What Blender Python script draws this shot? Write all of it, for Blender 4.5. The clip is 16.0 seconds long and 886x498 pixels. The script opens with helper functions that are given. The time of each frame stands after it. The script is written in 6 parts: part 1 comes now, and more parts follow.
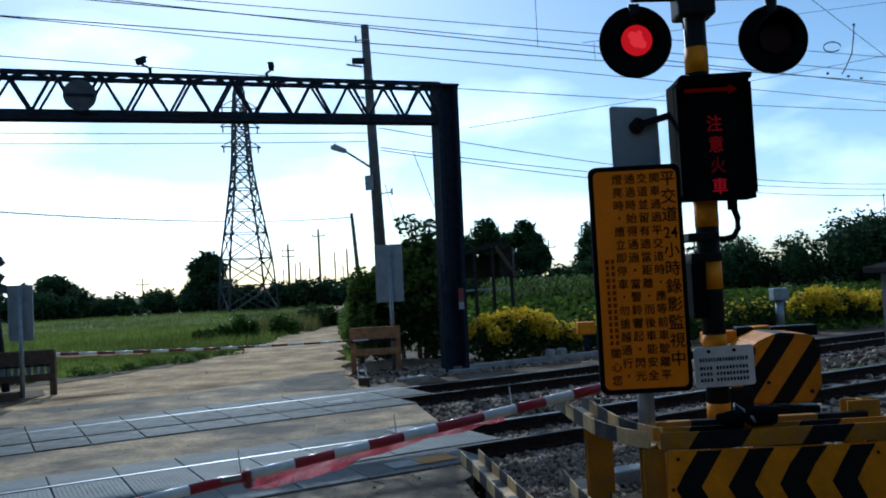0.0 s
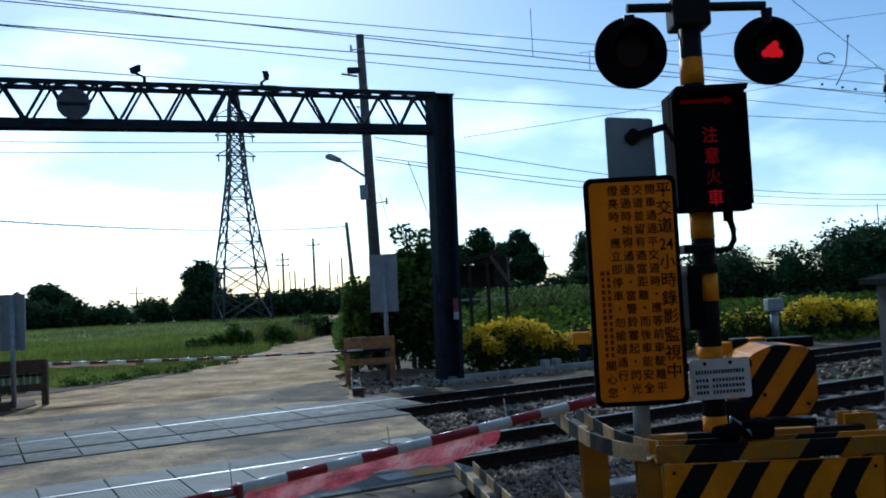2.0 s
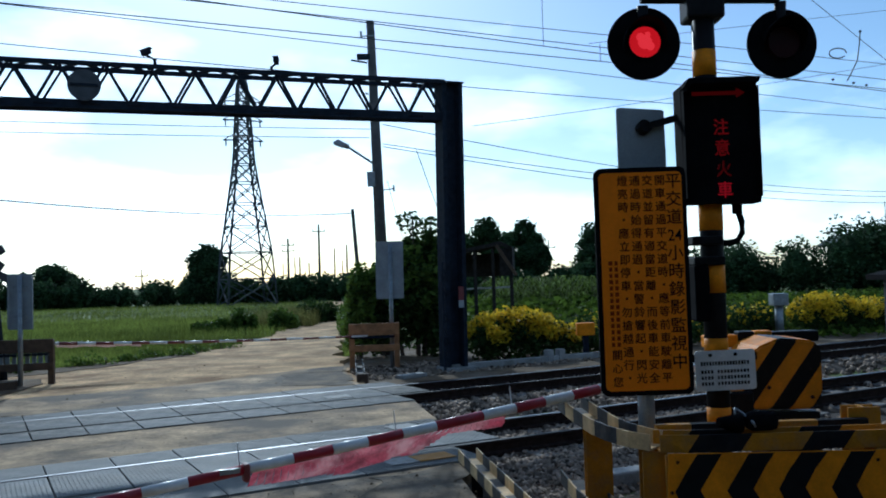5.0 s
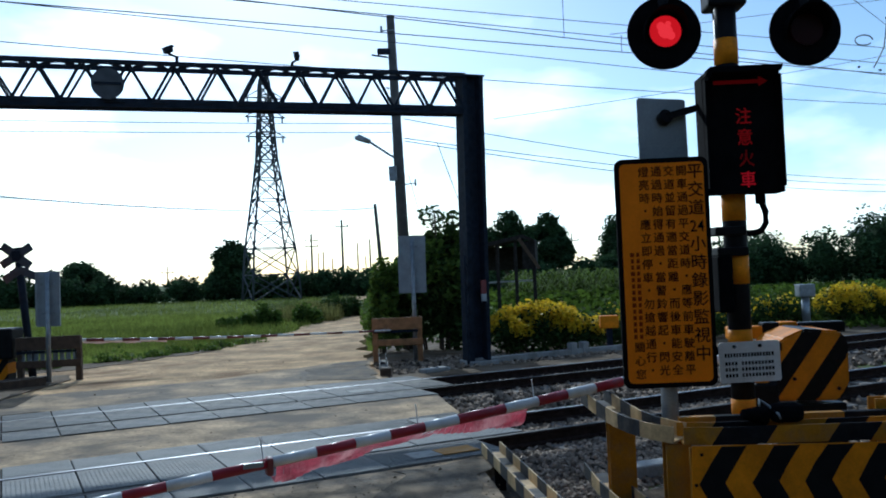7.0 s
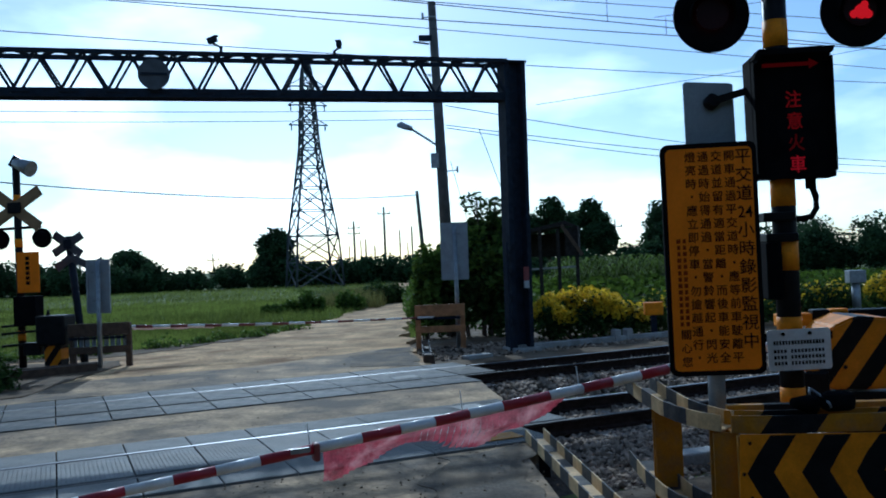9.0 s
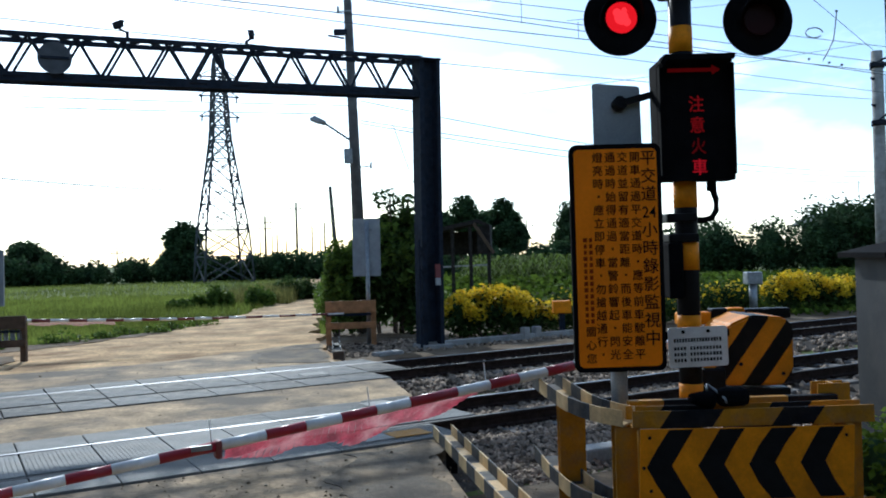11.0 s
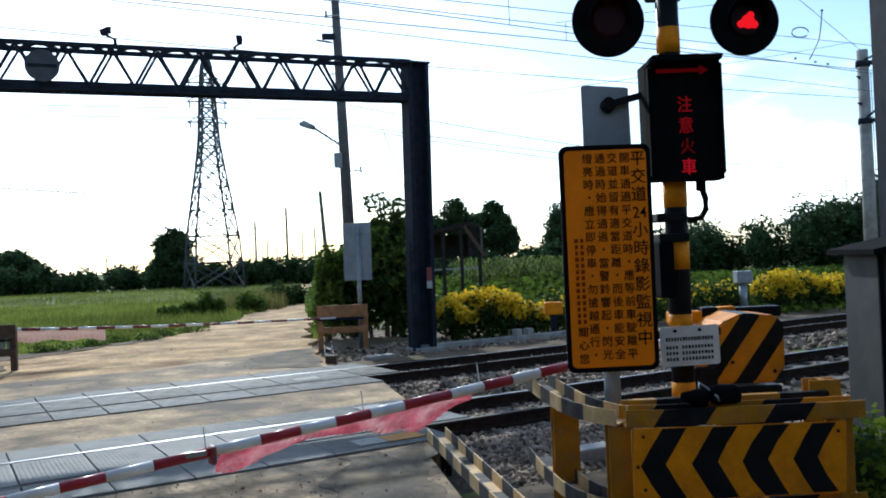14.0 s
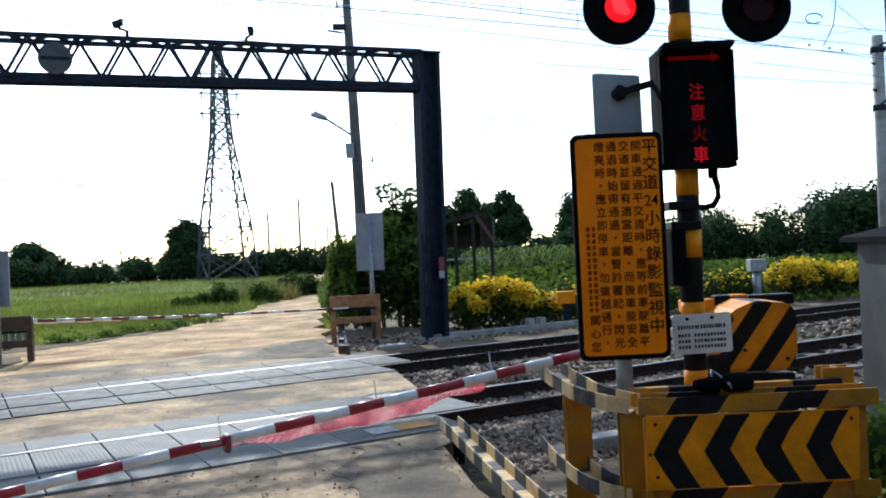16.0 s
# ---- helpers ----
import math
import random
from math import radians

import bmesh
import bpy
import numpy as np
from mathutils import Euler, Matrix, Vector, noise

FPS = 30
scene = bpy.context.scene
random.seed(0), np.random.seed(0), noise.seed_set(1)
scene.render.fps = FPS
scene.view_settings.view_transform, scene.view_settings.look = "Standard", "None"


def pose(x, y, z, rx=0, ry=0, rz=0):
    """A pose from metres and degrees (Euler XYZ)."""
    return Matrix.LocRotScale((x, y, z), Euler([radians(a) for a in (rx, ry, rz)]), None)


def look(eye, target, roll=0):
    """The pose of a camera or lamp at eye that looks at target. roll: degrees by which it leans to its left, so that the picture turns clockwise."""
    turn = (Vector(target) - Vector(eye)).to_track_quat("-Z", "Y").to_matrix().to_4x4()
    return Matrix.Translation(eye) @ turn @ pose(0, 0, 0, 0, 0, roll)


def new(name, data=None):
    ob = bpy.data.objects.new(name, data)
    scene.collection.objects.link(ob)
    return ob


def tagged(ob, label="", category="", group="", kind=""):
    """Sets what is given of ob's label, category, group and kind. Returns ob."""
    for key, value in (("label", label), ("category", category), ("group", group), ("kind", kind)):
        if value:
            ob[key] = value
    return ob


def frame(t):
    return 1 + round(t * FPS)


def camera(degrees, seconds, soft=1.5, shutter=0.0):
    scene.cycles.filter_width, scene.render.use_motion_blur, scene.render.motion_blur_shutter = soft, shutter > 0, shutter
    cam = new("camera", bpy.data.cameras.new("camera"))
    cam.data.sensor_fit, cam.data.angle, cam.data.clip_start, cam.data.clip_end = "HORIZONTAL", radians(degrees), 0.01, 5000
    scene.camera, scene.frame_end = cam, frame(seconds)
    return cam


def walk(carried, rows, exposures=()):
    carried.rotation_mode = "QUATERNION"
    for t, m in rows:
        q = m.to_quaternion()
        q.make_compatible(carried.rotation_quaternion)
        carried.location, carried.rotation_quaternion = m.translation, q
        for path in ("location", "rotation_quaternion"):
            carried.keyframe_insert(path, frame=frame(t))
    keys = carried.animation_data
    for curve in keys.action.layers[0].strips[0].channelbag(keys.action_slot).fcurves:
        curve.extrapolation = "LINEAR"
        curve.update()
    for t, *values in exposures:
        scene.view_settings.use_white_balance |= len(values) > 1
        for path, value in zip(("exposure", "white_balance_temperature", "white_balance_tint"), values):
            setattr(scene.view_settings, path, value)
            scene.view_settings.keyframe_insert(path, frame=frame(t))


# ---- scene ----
# ---- camera and its way: hand-held, standing on the road before the crossing ----
cam = camera(54.0, 16.0, soft=1.9)
PATH = [
    (0.0, pose(0.006, -0.022, 1.768, 92.09, 3.11, 0.31)),
    (0.5, pose(0.010, -0.006, 1.766, 92.39, 2.91, 0.06)),
    (1.0, pose(0.007, -0.022, 1.763, 92.72, 3.01, 0.08)),
    (1.5, pose(0.009, -0.011, 1.764, 92.27, 3.07, -0.03)),
    (2.0, pose(0.010, 0.019, 1.782, 92.68, 3.01, -0.03)),
    (2.5, pose(-0.012, -0.001, 1.757, 92.11, 2.18, -0.15)),
    (3.0, pose(-0.022, 0.009, 1.763, 92.02, 2.61, 0.68)),
    (3.5, pose(-0.018, 0.004, 1.764, 92.30, 2.67, 0.25)),
    (4.0, pose(-0.019, -0.014, 1.761, 92.58, 2.05, 0.03)),
    (6.5, pose(-0.015, -0.010, 1.780, 90.80, 1.98, 0.78)),
    (7.0, pose(-0.002, -0.004, 1.762, 91.62, 2.37, 1.78)),
    (7.5, pose(0.008, 0.023, 1.779, 92.01, 2.69, 1.22)),
    (8.0, pose(-0.001, -0.009, 1.778, 93.14, 2.02, 2.14)),
    (8.5, pose(-0.016, -0.021, 1.783, 91.51, 2.41, 3.50)),
    (9.0, pose(-0.015, -0.007, 1.767, 90.86, 2.54, 4.54)),
    (9.5, pose(0.000, 0.009, 1.746, 90.48, 2.44, 2.02)),
    (10.0, pose(0.011, 0.035, 1.758, 89.88, 2.15, -0.03)),
    (12.5, pose(-0.001, -0.011, 1.746, 91.59, 1.71, -1.62)),
    (13.0, pose(0.001, -0.004, 1.745, 90.80, 2.26, -1.72)),
    (13.5, pose(0.003, 0.007, 1.746, 90.14, 2.25, -2.51)),
    (14.0, pose(-0.002, 0.005, 1.751, 90.66, 2.45, -1.80)),
    (14.5, pose(-0.011, -0.005, 1.743, 90.26, 2.76, -0.36)),
    (15.0, pose(-0.007, -0.003, 1.748, 89.80, 2.56, -0.67)),
    (15.5, pose(0.008, 0.002, 1.745, 89.85, 2.57, -1.70)),
    (16.0, pose(0.001, -0.011, 1.745, 90.04, 2.74, -0.99)),
]
# stops and white balance drift as the phone meters the bright sky
METER = [(0.0, -0.08), (4.0, -0.08), (6.5, 0.2), (7.5, 0.02), (8.0, -0.2), (8.6, -0.14), (9.0, -0.06), (9.5, 0.25), (10.0, 0.85), (10.4, 0.85), (12.2, 0.25), (12.5, 0.25), (13.0, 0.55), (13.5, 0.82),
         (14.0, 0.82), (14.5, 0.75), (15.0, 1.05), (15.5, 1.15), (16.0, 1.18)]
BASE_STOPS = -0.55
COOL = ((0, 4, 7, 8, 8.6, 9, 9.6, 10, 12.5, 14.5, 15, 16), (40, 40, 40, 120, 220, 240, 170, 150, 90, 150, 250, 290))
walk(cam, PATH, [(t, BASE_STOPS + e, 5050 + 850 * e - float(np.interp(t, COOL[0], COOL[1])), 5 * e) for t, e in METER])

# ---- daylight: low haze, sun ahead of the camera and a little to its left ----
SUN_ELEVATION, SUN_AZIMUTH = 31.0, -14.0     # degrees; azimuth clockwise from +y


def make_world():
    w = bpy.data.worlds.new("sky")
    scene.world = w
    w.use_nodes = True
    nt = w.node_tree
    nt.nodes.clear()
    out = nt.nodes.new("ShaderNodeOutputWorld")
    bg = nt.nodes.new("ShaderNodeBackground")
    sky = nt.nodes.new("ShaderNodeTexSky")
    sky.sky_type = "NISHITA"
    sky.sun_disc = False
    sky.sun_elevation = radians(SUN_ELEVATION)
    sky.sun_rotation = radians(SUN_AZIMUTH)
    sky.altitude = 20
    sky.air_density, sky.dust_density, sky.ozone_density = 0.95, 0.5, 1.0
    # soft broken clouds
    co = nt.nodes.new("ShaderNodeTexCoord")
    mp = nt.nodes.new("ShaderNodeMapping")
    mp.inputs["Scale"].default_value = (1.6, 1.6, 4.2)
    mp.inputs["Location"].default_value = (0.35, 0.1, 0.2)
    n1 = nt.nodes.new("ShaderNodeTexNoise")
    n1.inputs["Scale"].default_value, n1.inputs["Detail"].default_value, n1.inputs["Roughness"].default_value = 2.3, 7, 0.52
    ramp = nt.nodes.new("ShaderNodeValToRGB")
    ramp.color_ramp.elements[0].position, ramp.color_ramp.elements[1].position = 0.46, 0.68
    mix = nt.nodes.new("ShaderNodeMix")
    mix.data_type = "RGBA"
    grey = nt.nodes.new("ShaderNodeHueSaturation")
    grey.inputs["Saturation"].default_value, grey.inputs["Value"].default_value = 0.12, 1.75
    sc = nt.nodes.new("ShaderNodeMath")
    sc.operation = "MULTIPLY"
    sc.inputs[1].default_value = 0.82
    L = nt.links.new
    L(co.outputs["Generated"], mp.inputs["Vector"])
    L(mp.outputs["Vector"], n1.inputs["Vector"])
    L(n1.outputs["Fac"], ramp.inputs["Fac"])
    L(ramp.outputs["Color"], sc.inputs[0])
    L(sc.outputs[0], mix.inputs["Factor"])
    L(sky.outputs["Color"], mix.inputs["A"])
    L(sky.outputs["Color"], grey.inputs["Color"])
    L(grey.outputs["Color"], mix.inputs["B"])
    L(mix.outputs["Result"], bg.inputs["Color"])
    bg.inputs["Strength"].default_value = 0.15
    L(bg.outputs["Background"], out.inputs["Surface"])


make_world()
sun_data = bpy.data.lights.new("sun", "SUN")
sun_data.energy, sun_data.angle, sun_data.color = 3.2, radians(0.6), (1.0, 0.95, 0.87)
sun = new("sun", sun_data)
_e, _a = radians(SUN_ELEVATION), radians(SUN_AZIMUTH)
sun.matrix_world = look((0, 0, 30), Vector((0, 0, 30)) - Vector((math.cos(_e) * math.sin(_a), math.cos(_e) * math.cos(_a), math.sin(_e))))

# ---- materials ----
def material(name, base, rough=0.6, metal=0.0, vary=0.25, scale=6.0, bump=0.0, bump_scale=40.0, dirt=None, dirt_amount=0.0,
             dirt_scale=2.0, island=0.0, piece=0.0, spec=0.5, coords="Object", translucent=0.0, ramp=(0.45, 0.65), see_through=0.0):
    m = bpy.data.materials.new(name)
    m.use_nodes = True
    nt = m.node_tree
    N, L = nt.nodes, nt.links.new
    b = N["Principled BSDF"]
    b.inputs["Roughness"].default_value, b.inputs["Metallic"].default_value = rough, metal
    b.inputs["Specular IOR Level"].default_value = spec
    co = N.new("ShaderNodeTexCoord").outputs[coords] if coords != "World" else N.new("ShaderNodeNewGeometry").outputs["Position"]
    n1 = N.new("ShaderNodeTexNoise")
    n1.inputs["Scale"].default_value, n1.inputs["Detail"].default_value = scale, 6
    L(co, n1.inputs["Vector"])
    hsv = N.new("ShaderNodeHueSaturation")
    hsv.inputs["Color"].default_value = (*base, 1)
    mr = N.new("ShaderNodeMapRange")
    mr.inputs["From Min"].default_value, mr.inputs["From Max"].default_value = 0.3, 0.7
    mr.inputs["To Min"].default_value, mr.inputs["To Max"].default_value = 1 - vary, 1 + vary
    L(n1.outputs["Fac"], mr.inputs["Value"])
    fine = N.new("ShaderNodeTexNoise")
    fine.inputs["Scale"].default_value, fine.inputs["Detail"].default_value = scale * 11, 3
    L(co, fine.inputs["Vector"])
    fr = N.new("ShaderNodeMapRange")
    fr.inputs["From Min"].default_value, fr.inputs["From Max"].default_value = 0.3, 0.7
    fr.inputs["To Min"].default_value, fr.inputs["To Max"].default_value = 1 - 0.55 * vary, 1 + 0.55 * vary
    L(fine.outputs["Fac"], fr.inputs["Value"])
    both = N.new("ShaderNodeMath")
    both.operation = "MULTIPLY"
    L(mr.outputs["Result"], both.inputs[0])
    L(fr.outputs["Result"], both.inputs[1])
    val = both.outputs[0]
    for amount, node, sock in ((island, "ShaderNodeNewGeometry", "Random Per Island"), (piece, "ShaderNodeObjectInfo", "Random")):
        if amount:
            rnd = N.new(node)
            r2 = N.new("ShaderNodeMapRange")
            r2.inputs["To Min"].default_value, r2.inputs["To Max"].default_value = 1 - amount, 1 + amount
            L(rnd.outputs[sock], r2.inputs["Value"])
            mu = N.new("ShaderNodeMath")
            mu.operation = "MULTIPLY"
            L(val, mu.inputs[0])
            L(r2.outputs["Result"], mu.inputs[1])
            val = mu.outputs[0]
    L(val, hsv.inputs["Value"])
    col = hsv.outputs["Color"]
    if dirt:
        n2 = N.new("ShaderNodeTexNoise")
        n2.inputs["Scale"].default_value, n2.inputs["Detail"].default_value, n2.inputs["Roughness"].default_value = dirt_scale, 8, 0.65
        L(co, n2.inputs["Vector"])
        rp = N.new("ShaderNodeValToRGB")
        rp.color_ramp.elements[0].position, rp.color_ramp.elements[1].position = ramp
        L(n2.outputs["Fac"], rp.inputs["Fac"])
        ml = N.new("ShaderNodeMath")
        ml.operation = "MULTIPLY"
        ml.inputs[1].default_value = dirt_amount
        L(rp.outputs["Color"], ml.inputs[0])
        mx = N.new("ShaderNodeMix")
        mx.data_type = "RGBA"
        mx.inputs["B"].default_value = (*dirt, 1)
        L(ml.outputs[0], mx.inputs["Factor"])
        L(col, mx.inputs["A"])
        col = mx.outputs["Result"]
    L(col, b.inputs["Base Color"])
    if bump:
        n3 = N.new("ShaderNodeTexNoise")
        n3.inputs["Scale"].default_value, n3.inputs["Detail"].default_value = bump_scale, 5
        L(co, n3.inputs["Vector"])
        bp = N.new("ShaderNodeBump")
        bp.inputs["Strength"].default_value, bp.inputs["Distance"].default_value = bump, 0.02
        L(n3.outputs["Fac"], bp.inputs["Height"])
        L(bp.outputs["Normal"], b.inputs["Normal"])
    if see_through:
        b.inputs["Alpha"].default_value = 1 - see_through
    if translucent:
        tr = N.new("ShaderNodeBsdfTranslucent")
        L(col, tr.inputs["Color"])
        ms = N.new("ShaderNodeMixShader")
        ms.inputs["Fac"].default_value = translucent
        L(b.outputs["BSDF"], ms.inputs[1])
        L(tr.outputs["BSDF"], ms.inputs[2])
        L(ms.outputs["Shader"], N["Material Output"].inputs["Surface"])
    return m


def glow(name, color, strength):
    m = bpy.data.materials.new(name)
    m.use_nodes = True
    b = m.node_tree.nodes["Principled BSDF"]
    b.inputs["Base Color"].default_value = (0.02, 0.002, 0.002, 1)
    b.inputs["Specular IOR Level"].default_value = 0.1
    b.inputs["Emission Color"].default_value = (*color, 1)
    b.inputs["Emission Strength"].default_value = strength
    return m


def stripes(name, one, two, width, axis, shift=0.0, rough=0.45):
    """Painted hazard stripes across the direction axis, in the thing's own space, scuffed."""
    m = material(name, one, rough, vary=0.15, scale=9, dirt=(0.07, 0.05, 0.035), dirt_amount=0.14, dirt_scale=5, spec=0.12)
    N, L = m.node_tree.nodes, m.node_tree.links.new
    co = N.new("ShaderNodeTexCoord")
    dot = N.new("ShaderNodeVectorMath")
    dot.operation = "DOT_PRODUCT"
    dot.inputs[1].default_value = axis
    L(co.outputs["Object"], dot.inputs[0])
    md = N.new("ShaderNodeMath")
    md.operation = "PINGPONG"
    md.inputs[1].default_value = width
    ad = N.new("ShaderNodeMath")
    ad.inputs[1].default_value = shift
    L(dot.outputs["Value"], ad.inputs[0])
    L(ad.outputs[0], md.inputs[0])
    gt = N.new("ShaderNodeMath")
    gt.operation = "GREATER_THAN"
    gt.inputs[1].default_value = width / 2
    L(md.outputs[0], gt.inputs[0])
    mx = N.new("ShaderNodeMix")
    mx.data_type = "RGBA"
    mx.inputs["A"].default_value, mx.inputs["B"].default_value = (*one, 1), (*two, 1)
    L(gt.outputs[0], mx.inputs["Factor"])
    hsv = next(n for n in N if n.bl_idname == "ShaderNodeHueSaturation")
    L(mx.outputs["Result"], hsv.inputs["Color"])
    return m


SAND = material("sandy_road", (0.50, 0.335, 0.172), 0.95, vary=0.5, scale=1.1, bump=0.8, bump_scale=6, dirt=(0.24, 0.135, 0.06), dirt_amount=0.85, dirt_scale=0.8, coords="World", ramp=(0.48, 0.66), spec=0.12)
APRON = material("dusty_asphalt", (0.41, 0.29, 0.165), 0.85, vary=0.45, scale=1.8, bump=0.5, bump_scale=22, dirt=(0.11, 0.092, 0.072), dirt_amount=0.9, dirt_scale=0.5, coords="World", ramp=(0.43, 0.58), spec=0.12)
ASPHALT = material("worn_asphalt", (0.105, 0.085, 0.062), 0.85, vary=0.4, scale=3, bump=0.6, bump_scale=40, dirt=(0.27, 0.195, 0.115), dirt_amount=0.85, dirt_scale=1.3, coords="World", spec=0.12)
EARTH = material("brown_earth", (0.13, 0.092, 0.056), 0.95, vary=0.4, scale=2.5, bump=0.8, bump_scale=18, dirt=(0.22, 0.18, 0.13), dirt_amount=0.7, dirt_scale=1.2, coords="World", spec=0.12)
FIELD = material("meadow", (0.12, 0.145, 0.04), 0.95, vary=0.35, scale=0.35, bump=0.7, bump_scale=5, dirt=(0.045, 0.07, 0.022), dirt_amount=0.8, dirt_scale=0.09, coords="World", spec=0.12)
BALLAST = material("ballast_bed", (0.08, 0.066, 0.053), 0.95, vary=0.4, scale=16, bump=1.0, bump_scale=20, coords="World", spec=0.12)
STONE = material("ballast_stone", (0.24, 0.185, 0.135), 0.85, vary=0.25, scale=14, island=0.85, bump=0.4, bump_scale=60, coords="World", spec=0.12)
STEEL_TOP = material("polished_rail_head", (0.16, 0.16, 0.17), 0.42, 1.0, vary=0.1, scale=3, coords="World")
# darker, rougher head for the nearer rail of each track
STEEL_DULL = material("dull_rail_head", (0.075, 0.07, 0.066), 0.7, 0.3, vary=0.3, scale=4, coords="World", spec=0.2)
RUST = material("rusty_rail_side", (0.03, 0.02, 0.016), 0.9, 0.0, vary=0.35, scale=12, bump=0.3, coords="World", spec=0.06)
DECK = material("steel_deck_plate", (0.20, 0.20, 0.19), 0.72, 0.1, vary=0.2, scale=3, dirt=(0.22, 0.19, 0.15), dirt_amount=0.55, dirt_scale=1.6, piece=0.15, bump=0.25, bump_scale=90, spec=0.2)
DECK_FAR = material("worn_deck_plate", (0.05, 0.056, 0.06), 0.7, 0.0, vary=0.5, scale=2.6, dirt=(0.19, 0.17, 0.135), dirt_amount=0.65, dirt_scale=1.5, ramp=(0.47, 0.62), piece=0.45, bump=0.4, bump_scale=30, spec=0.14)
CONCRETE = material("weathered_concrete", (0.33, 0.32, 0.30), 0.85, vary=0.2, scale=5, bump=0.4, bump_scale=50, dirt=(0.14, 0.13, 0.11), dirt_amount=0.6, dirt_scale=3)
SLEEPER = material("stained_concrete", (0.17, 0.15, 0.13), 0.9, vary=0.25, scale=6, bump=0.4, bump_scale=50)
DARK_STEEL = material("dark_painted_steel", (0.016, 0.022, 0.034), 0.75, 0.0, vary=0.3, scale=8, dirt=(0.034, 0.03, 0.03), dirt_amount=0.3, dirt_scale=5, spec=0.08)
DULL_RED = material("dull_dark_red_paint", (0.16, 0.03, 0.03), 0.5, vary=0.2)
FADED_BLACK = material("faded_black_paint", (0.05, 0.05, 0.052), 0.6, vary=0.35, scale=9, dirt=(0.16, 0.13, 0.09), dirt_amount=0.4, dirt_scale=8, spec=0.15)
GALV = material("galvanised_steel", (0.30, 0.32, 0.34), 0.45, 0.6, vary=0.2, scale=10, dirt=(0.17, 0.16, 0.15), dirt_amount=0.4, dirt_scale=4)
LATTICE = material("grey_lattice_steel", (0.06, 0.068, 0.074), 0.7, 0.0, vary=0.15, scale=1, spec=0.15)
BLACK = material("black_paint", (0.012, 0.012, 0.013), 0.45, vary=0.3, scale=8, dirt=(0.02, 0.018, 0.016), dirt_amount=0.35, dirt_scale=6, spec=0.08)
MATT = material("matt_black", (0.006, 0.006, 0.007), 0.95, vary=0.3, scale=8, spec=0.04)
ORANGE = material("orange_paint", (0.86, 0.285, 0.003), 0.55, vary=0.12, scale=6, dirt=(0.22, 0.08, 0.01), dirt_amount=0.4, dirt_scale=5, bump=0.06, spec=0.15)
BOARD = material("orange_sign_sheet", (0.92, 0.235, 0.001), 0.55, vary=0.07, scale=4, dirt=(0.62, 0.145, 0.002), dirt_amount=0.3, dirt_scale=3, spec=0.12)
YELLOW = material("faded_yellow_paint", (0.43, 0.19, 0.011), 0.55, vary=0.2, scale=6, dirt=(0.22, 0.15, 0.08), dirt_amount=0.5, dirt_scale=7, bump=0.1, spec=0.15)
CREAM = material("sun_faded_cream_paint", (0.60, 0.42, 0.20), 0.6, vary=0.2, scale=6, dirt=(0.2, 0.14, 0.08), dirt_amount=0.45, dirt_scale=7, bump=0.1, spec=0.2)
HAZARD_BLACK = material("worn_black_paint", (0.012, 0.013, 0.016), 0.6, vary=0.35, scale=8, dirt=(0.04, 0.034, 0.028), dirt_amount=0.35, dirt_scale=7, spec=0.05)
RED = material("barrier_red", (0.32, 0.008, 0.022), 0.4, vary=0.15, scale=6, dirt=(0.20, 0.03, 0.035), dirt_amount=0.4, dirt_scale=8)
WHITE = material("barrier_white", (0.78, 0.77, 0.74), 0.4, vary=0.07, scale=6, dirt=(0.42, 0.38, 0.32), dirt_amount=0.4, dirt_scale=7)
WORN_WHITE = material("worn_white_road_paint", (0.40, 0.385, 0.35), 0.8, vary=0.2, scale=5, dirt=(0.18, 0.155, 0.12), dirt_amount=0.7, dirt_scale=5, coords="World", spec=0.15)
PLATE_GREY = material("bare_sign_back", (0.33, 0.35, 0.37), 0.5, 0.45, vary=0.12, scale=5, dirt=(0.2, 0.2, 0.2), dirt_amount=0.4, dirt_scale=3)
# grey paint set near black, with the shade on the cabinet's front included
CABINET = material("shaded_grey_cabinet_paint", (0.032, 0.034, 0.038), 0.65, vary=0.12, scale=4, dirt=(0.09, 0.085, 0.075), dirt_amount=0.35, dirt_scale=3, spec=0.2)
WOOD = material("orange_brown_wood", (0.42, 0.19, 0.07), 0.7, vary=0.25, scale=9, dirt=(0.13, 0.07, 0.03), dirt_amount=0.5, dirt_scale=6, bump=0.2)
# weathered wood, darkened further to carry the shade on the far timber barrier
OLD_WOOD = material("shade_dark_weathered_wood", (0.08, 0.05, 0.03), 0.85, vary=0.3, scale=9, bump=0.3)
# cream taken darker: shade on the far crossbuck is put into the colour
SHADED_YELLOW = material("shaded_yellow_paint", (0.24, 0.15, 0.06), 0.6, vary=0.2, scale=6)
# darker stand-in for bare plate; backlit shade of the crossbuck backs in the colour
SHADE_GREY = material("shaded_grey_paint", (0.07, 0.075, 0.085), 0.6, vary=0.2, scale=6, spec=0.2)
# near-black wood: the backlit shed's silhouette is put into its colour
SHED_WOOD = material("silhouette_dark_shed_wood", (0.03, 0.026, 0.024), 0.9, vary=0.3, scale=9, bump=0.3, spec=0.1)
ROOF_GREEN = material("dull_green_roof_sheet", (0.035, 0.06, 0.052), 0.6, vary=0.2, scale=1.5, spec=0.2)
POLE = material("dark_weathered_pole", (0.09, 0.085, 0.08), 0.85, vary=0.3, scale=5, bump=0.2, bump_scale=30)
WIRE = material("dark_wire", (0.05, 0.055, 0.06), 0.5, 0.5, vary=0.1)
BARK = material("bark", (0.08, 0.06, 0.045), 0.95, vary=0.3, scale=10, bump=0.5)
